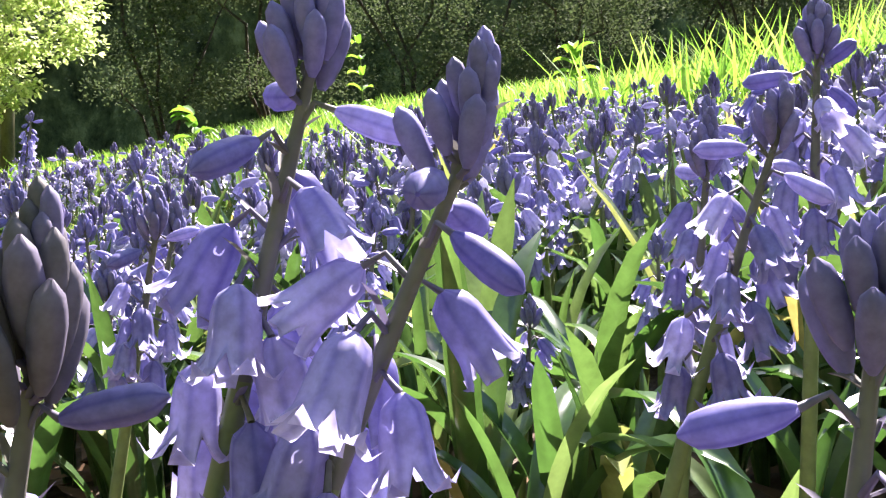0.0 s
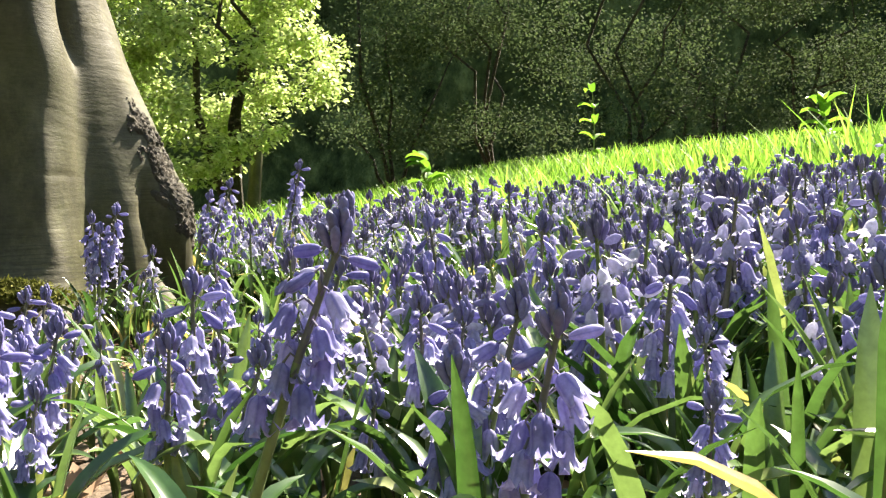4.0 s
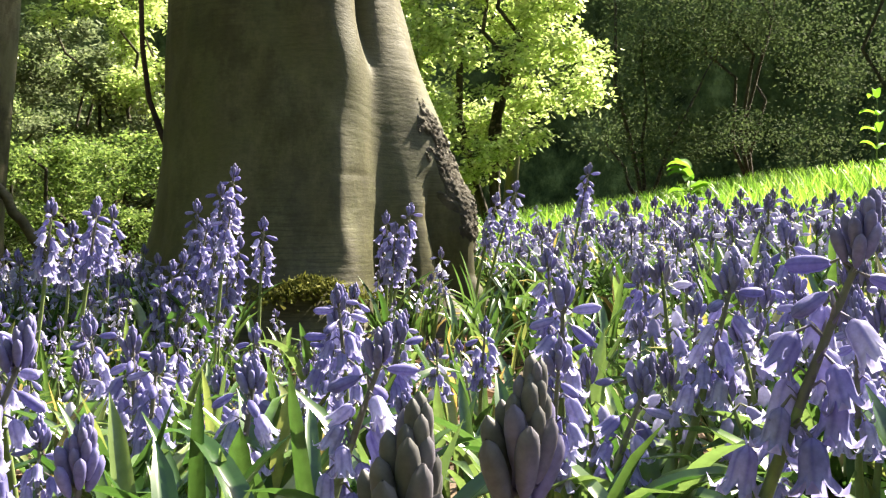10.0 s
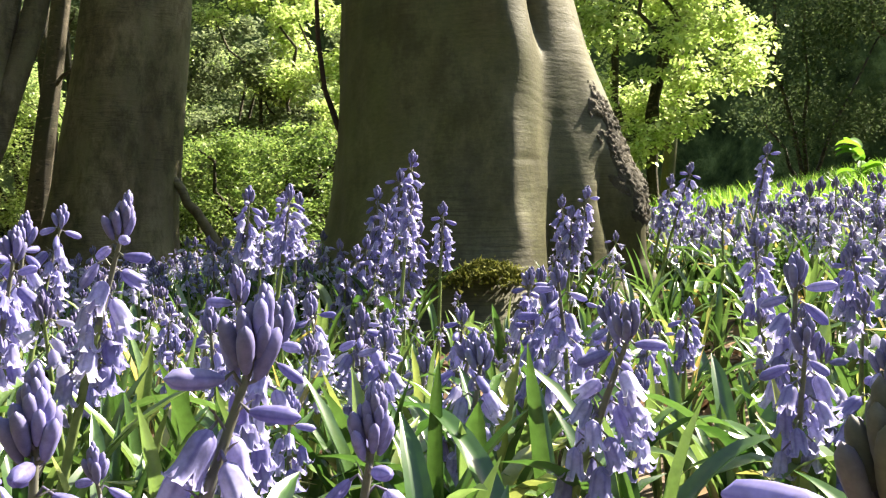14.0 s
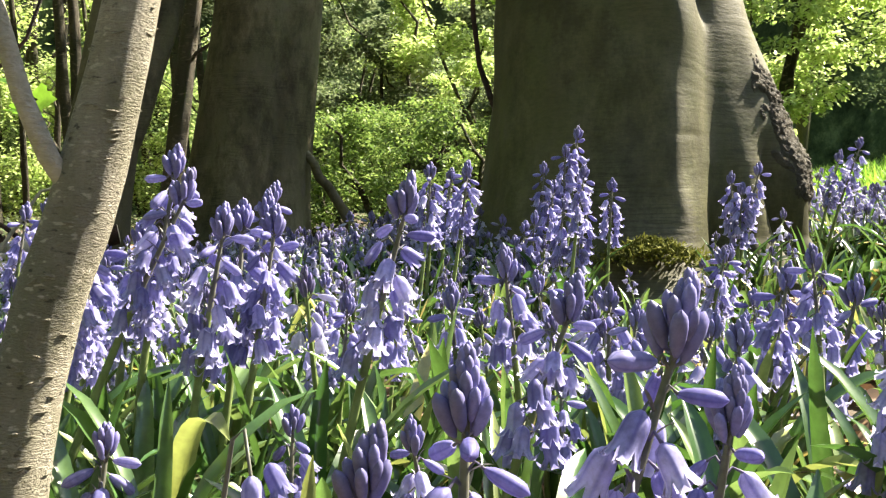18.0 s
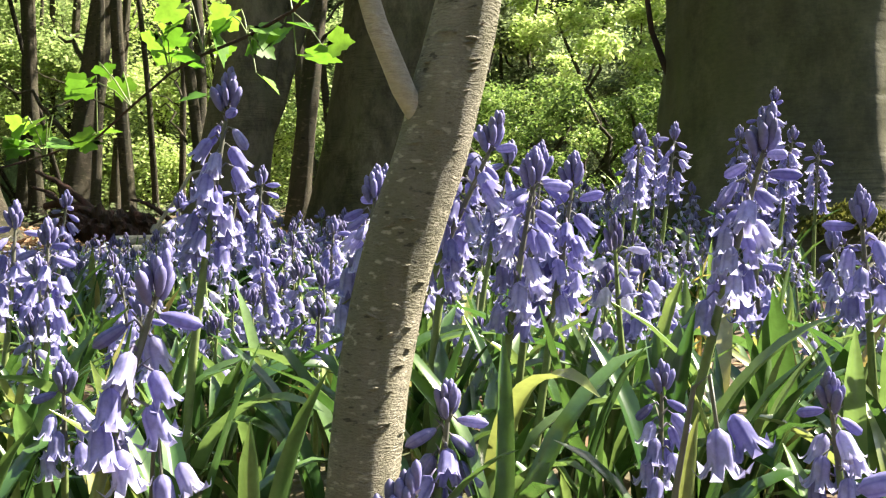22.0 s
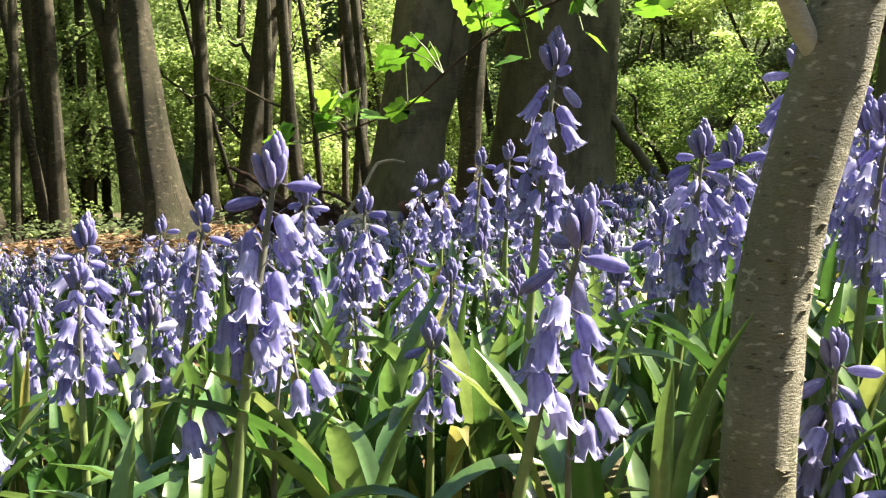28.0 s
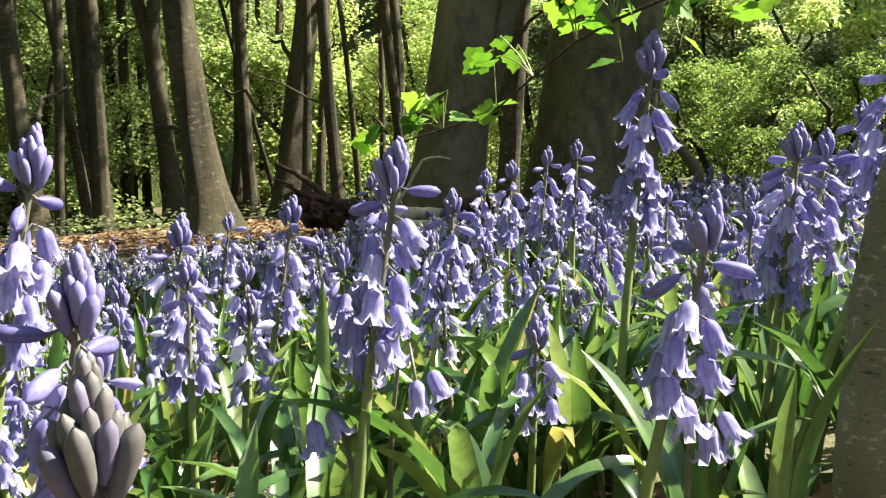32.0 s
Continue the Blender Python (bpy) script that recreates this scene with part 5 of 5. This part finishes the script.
HERO_ROWS['sixth'] = [
    (-0.908, 0.059, 0.233, 0.08, 84, 3, 26, 1.15),
    (-0.965, 0.641, 0.281, 0.20, 54, 11, 10, 1),
    (-1.015, 0.982, 0.305, 0.19, 55, 11, 9, 1),
    (-1.431, 1.007, 0.279, 0.08, 60, 9, 8, 1),
    (-1.351, 1.042, 0.297, 0.07, 63, 10, 8, 1),
    (-0.785, 1.785, 0.286, 0.05, 50, 10, 8, 1),
    (-0.993, 1.404, 0.326, 0.13, 52, 10, 9, 1),
    (-0.950, 0.615, 0.280, 0.18, 54, 11, 10, 1),
    (-0.944, 0.695, 0.274, 0.14, 59, 10, 9, 1),
    (-1.724, 1.053, 0.271, 0.10, 59, 9, 9, 1),
    (-0.897, 0.667, 0.330, 0.13, 32, 10, 9, 1),
]
HERO_SPOTS = []
seed = 1000
for rows in HERO_ROWS.values():
    for x, y, h, lean, turn, bells, buds, head in rows:
        seed += 1
        label = "tall bud spike of a bluebell, greyish violet and still closed" if buds > 18 else "bluebell in full flower with violet-blue nodding bells" if bells > 9 else BLUE_LABEL
        ob = bluebell(h, bells + (6 if buds < 19 else 0), int(buds * (1.7 if buds < 19 else 1.1)), lean, seed, 0 if off_path(x, y) < 0.5 else 2, head, label=label)
        ob.matrix_basis = pose(x, y, float(ground_z(x, y)), 0, 0, turn)
        HERO_SPOTS.append((x + lean * h * math.cos(radians(turn)) * 0.6, y + lean * h * math.sin(radians(turn)) * 0.6))
HERO_XY = np.array(HERO_SPOTS)


def near_spots(n, seed):
    rg = np.random.default_rng(seed)
    out = []
    while len(out) < n:
        x, y = rg.uniform(-2.0, 0.9), rg.uniform(0.2, 1.5)
        d = off_path(x, y)
        if 0.52 < d < 1.2 and clear(x, y) and rg.uniform() > bare_ground(x, y) and np.min(np.hypot(HERO_XY[:, 0] - x, HERO_XY[:, 1] - y)) > 0.035 and all((x - a) ** 2 + (y - b) ** 2 > 0.0016 for a, b, *_ in out):
            out.append((x, y, rg.uniform(0, 360), rg.uniform(0.82, 1.08) * (0.86 if d < 0.7 else stature(x, y))))
    return out


KINDS = [bluebell(h, b + 2, u + 2, ln, 30 + k, 2) for k, (h, b, u, ln) in enumerate(TEMPLATES)]
for k, (x, y, a, s) in enumerate(near_spots(128, 12)):
    m = pose(x, y, float(ground_z(x, y)) - 0.003, 0, 0, a)
    ob = KINDS[k] if k < len(KINDS) else copy_thing(KINDS[k % len(KINDS)], m)
    ob.matrix_basis = m
    ob.scale = (s, s, s)


def nodding_bell(tip, foot, label="single open bluebell nodding on a long arched stalk"):
    """A low side flower whose thin stem bows over."""
    tip = np.array(tip, float)
    fz = float(ground_z(*foot))
    ob = thing("bluebell", label, "flower", "bluebells in the drift", at=pose(foot[0], foot[1], fz))
    t = tip - np.array([foot[0], foot[1], fz])
    up = np.array([0, 0, 1.0])
    pts = [up * 0.0, 0.10 * t + up * 0.45 * t[2], 0.30 * t + up * 0.55 * t[2], 0.62 * t + up * 0.47 * t[2], 0.88 * t + up * 0.24 * t[2], t]
    spike = part("stem", mesh_of("stem", *tube(np.array(pts), [0.0022, 0.0018, 0.0014, 0.0011, 0.0009, 0.0009], 7), M_STEMTOP), ob)
    for k, (dx, lean) in enumerate(((0.0, 0.1), (0.008, 0.5))):
        m = rot_to(np.array([lean, 0.1 * k, -1.0]), k * 1.3)
        m.translation = t + np.array([dx * 0.5, dx, 0.5 * dx])
        part("bell", BELL_NEAR[0], spike, at=m @ Matrix.Scale(1.12 - 0.1 * k, 4))


for tip, foot in (((-0.624, 0.420, 0.137), (-0.647, 0.418)), ((-1.017, 0.337, 0.119), (-1.042, 0.335)), ((-1.047, 0.290, 0.105), (-1.036, 0.314)), ((-0.877, 0.385, 0.100), (-0.895, 0.392))):
    nodding_bell(tip, foot)


# ---- broad leaf tufts close to the path ----
WIDE = [mesh_of("leaf", *strap(ln, w, ar, tw, 15, 5, sd), M_STRAP_NEAR) for ln, w, ar, tw, sd in ((0.21, 0.022, 1.5, 0.4, 0.3), (0.18, 0.019, 0.9, -0.3, 1.4), (0.22, 0.020, 2.3, 0.5, 2.2), (0.16, 0.017, 0.5, 0.2, 3.1))]
rl = np.random.default_rng(61)
count = 0
while count < 95:
    x, y = rl.uniform(-1.75, 0.7), rl.uniform(0.05, 1.15)
    if not 0.40 < off_path(x, y) < 0.85 or not clear(x, y) or math.hypot(x + 0.76, y - 0.40) < 0.13:
        continue
    count += 1
    ob = thing("leaf_tuft", "tuft of broad glossy bluebell leaves", "leaves", "leaf tufts in the drift", at=pose(x, y, float(ground_z(x, y)) - 0.004, 0, 0, rl.uniform(0, 360)))
    for k in range(4):
        part("leaf", WIDE[int(rl.integers(0, 4))], ob, at=Matrix.Rotation(k * 1.57 + rl.normal(0, 0.4), 4, "Z") @ Matrix.Scale(rl.uniform(0.7, 1.05), 4))
mid = drift_spots(1180, -3.4, 3.0, 0.3, 3.2, 6, lambda x, y, rg: clear(x, y) and y < field_edge(x) and off_path(x, y) > 0.72 and abs(x + 0.3) < 0.62 * y + 1.3)
far = drift_spots(950, -5.5, 5.0, 2.2, 6.5, 7, lambda x, y, rg: clear(x, y) and off_path(x, y) > 2.6 and y < field_edge(x) + rg.normal(0, 0.25) and abs(x + 0.3) < 0.8 * y + 0.8)
rest = drift_spots(900, -2.2, 3.0, -1.8, 2.6, 8, lambda x, y, rg: off_path(x, y) > 0.5 + rg.uniform(0, 0.1) and y < field_edge(x) and (y < -0.15 or x > 0.62 * y + 1.0))
side = drift_spots(620, -4.6, -1.5, 0.1, 2.4, 17, lambda x, y, rg: clear(x, y) and y < field_edge(x) + rg.normal(0, 0.12) and abs(x + 0.3) > 0.62 * y + 1.2 and off_path(x, y) > 0.8, True)
between = drift_spots(420, -2.7, -0.9, 1.2, 3.7, 19, lambda x, y, rg: clear(x, y) and y < field_edge(x) and off_path(x, y) > 1.2, True)
for spots, blocks in ((mid, BLOCK0), (far, BLOCK1), (rest, BLOCK1), (side, BLOCK1), (between, BLOCK0)):
    v, f, i = scatter(blocks, spots)
    tagged(new("bluebell_drift", mesh_of("bluebell_drift", v, f, [M_STEM, M_BUD, M_BELL, M_STRAP], True, i)), "drift of violet-blue bluebells with strap leaves", "flowers", kind="stuff")


LEAF_BLOCKS = []
for k in range(16):
    pcs = []
    for j in range(5):
        ln = strap(rf.uniform(0.13, 0.23), rf.uniform(0.011, 0.020), rf.uniform(0.2, 2.2), rf.uniform(-0.7, 0.7), 8, 3, k + j)
        pcs.append((turned(ln[0], Matrix.Rotation(rf.uniform(0, 6.28), 4, "Z")), ln[1]))
    lv, lf = join(pcs)
    LEAF_BLOCKS.append((lv, lf, np.zeros(len(lf), int)))
tufts = drift_spots(2500, -3.2, 2.4, 0.1, 3.2, 9, lambda x, y, rg: clear(x, y) and off_path(x, y) > 0.5 and abs(x + 0.3) < 0.62 * y + 1.4, True)
v, f, i = scatter(LEAF_BLOCKS, tufts)
tagged(new("bluebell_leaves", mesh_of("bluebell_leaves", v, f, M_STRAP)), "glossy green strap leaves carpeting the ground under the flowers", "leaves", kind="stuff")


def litter(n, seed, x0, x1, y0, y1):
    rg = np.random.default_rng(seed)
    x, y = rg.uniform(x0, x1, n), rg.uniform(y0, y1, n)
    p = np.stack([x, y, ground_z(x, y) + rg.uniform(0.003, 0.015, n)], -1)
    a = rg.uniform(0, 6.28, n)
    f_ = np.stack([np.cos(a), np.sin(a), rg.normal(0, 0.3, n)], -1) * rg.uniform(0.02, 0.04, n)[:, None]
    s_ = np.stack([-np.sin(a), np.cos(a), rg.normal(0, 0.3, n)], -1) * rg.uniform(0.010, 0.018, n)[:, None]
    vv = np.stack([p - f_, p - s_ + np.array([0, 0, 0.004]), p + f_, p + s_ + np.array([0, 0, 0.004])], 1).reshape(-1, 3)
    k = np.arange(n)[:, None] * 4
    return vv, np.concatenate([k + np.array([[0, 1, 2]]), k + np.array([[0, 2, 3]])])


v, f = litter(16000, 14, -7.5, 1.0, 0.0, 5.5)
tagged(new("leaf_litter", mesh_of("leaf_litter", v, f, M_LITTER)), "dry brown beech leaves lying on the woodland floor", "leaves", kind="stuff")


def grass_blades(n, seed, x0, x1, y0, y1, keep, h=(0.16, 0.46), w=0.0052):
    rg = np.random.default_rng(seed)
    x, y = rg.uniform(x0, x1, n * 3), rg.uniform(y0, y1, n * 3)
    ok = keep(x, y)
    x, y = x[ok][:n], y[ok][:n]
    n = len(x)
    z = ground_z(x, y) - 0.005
    a, ln = rg.uniform(0, 6.28, n), rg.uniform(*h, n)
    bend = rg.uniform(0.1, 0.6, n) * ln
    p = np.stack([x, y, z], -1)
    out = np.stack([np.cos(a), np.sin(a), np.zeros(n)], -1)
    side = np.stack([-np.sin(a), np.cos(a), np.zeros(n)], -1) * (w * rg.uniform(0.6, 1.5, n))[:, None]
    rows = []
    for q, k in ((0, 1.0), (0.4, 0.9), (0.75, 0.6)):
        c = p + out * (bend * q * q)[:, None] + np.array([0, 0, 1.0]) * (ln * q * (1 - 0.15 * q))[:, None]
        rows += [c - side * k, c + side * k]
    rows.append(p + out * bend[:, None] + np.array([0, 0, 1.0]) * (ln * 0.85)[:, None])
    v = np.stack(rows, 1).reshape(-1, 3)
    k = np.arange(n)[:, None] * 7
    quads = np.concatenate([k + np.array([[0, 1, 3, 2]]), k + np.array([[2, 3, 5, 4]])])
    return v, [quads, k + np.array([[4, 5, 6]])]


v, f = grass_blades(46000, 8, -1.6, 7.5, 2.2, 11.8, lambda x, y: y > field_edge(x) - 0.5, (0.12, 0.34))
v2, f2 = grass_blades(9000, 18, 1.3, 7.5, 2.4, 7.0, lambda x, y: (y > field_edge(x) - 0.1) & (y < field_edge(x) + 0.6 * (x - 1.2)), (0.28, 0.55), 0.006)
f = [np.concatenate([a_, b_ + len(v)]) for a_, b_ in zip(f, f2)]
v = np.concatenate([v, v2])
tagged(new("meadow_grass", mesh_of("meadow_grass", v, f, M_GRASS)), "long bright green meadow grass in full sun", "grass", kind="stuff")

# low herbs on the woodland floor
rg_h = np.random.default_rng(15)
ha, hd = rg_h.uniform(radians(104), radians(160), 260), rg_h.uniform(6.8, 14.0, 260)
hx, hy = -0.6 + hd * np.cos(ha), hd * np.sin(ha)
ok = hy > np.interp(hx, [-6, -3.2, -2.5, -1.8, -1.2], [1.0, 2.2, 2.8, 4.2, 5.4])
hx, hy = hx[ok], hy[ok]
v, f = leaf_cloud(np.stack([hx, hy, ground_z(hx, hy) + 0.08], -1), [(0.35, 0.35, 0.10)] * len(hx), 6000, 0.05, 16, 0.0)
tagged(new("woodland_herbs", mesh_of("woodland_herbs", v, f, M_THICKET)), "low green herbs scattered over the woodland floor", "plants", kind="stuff")
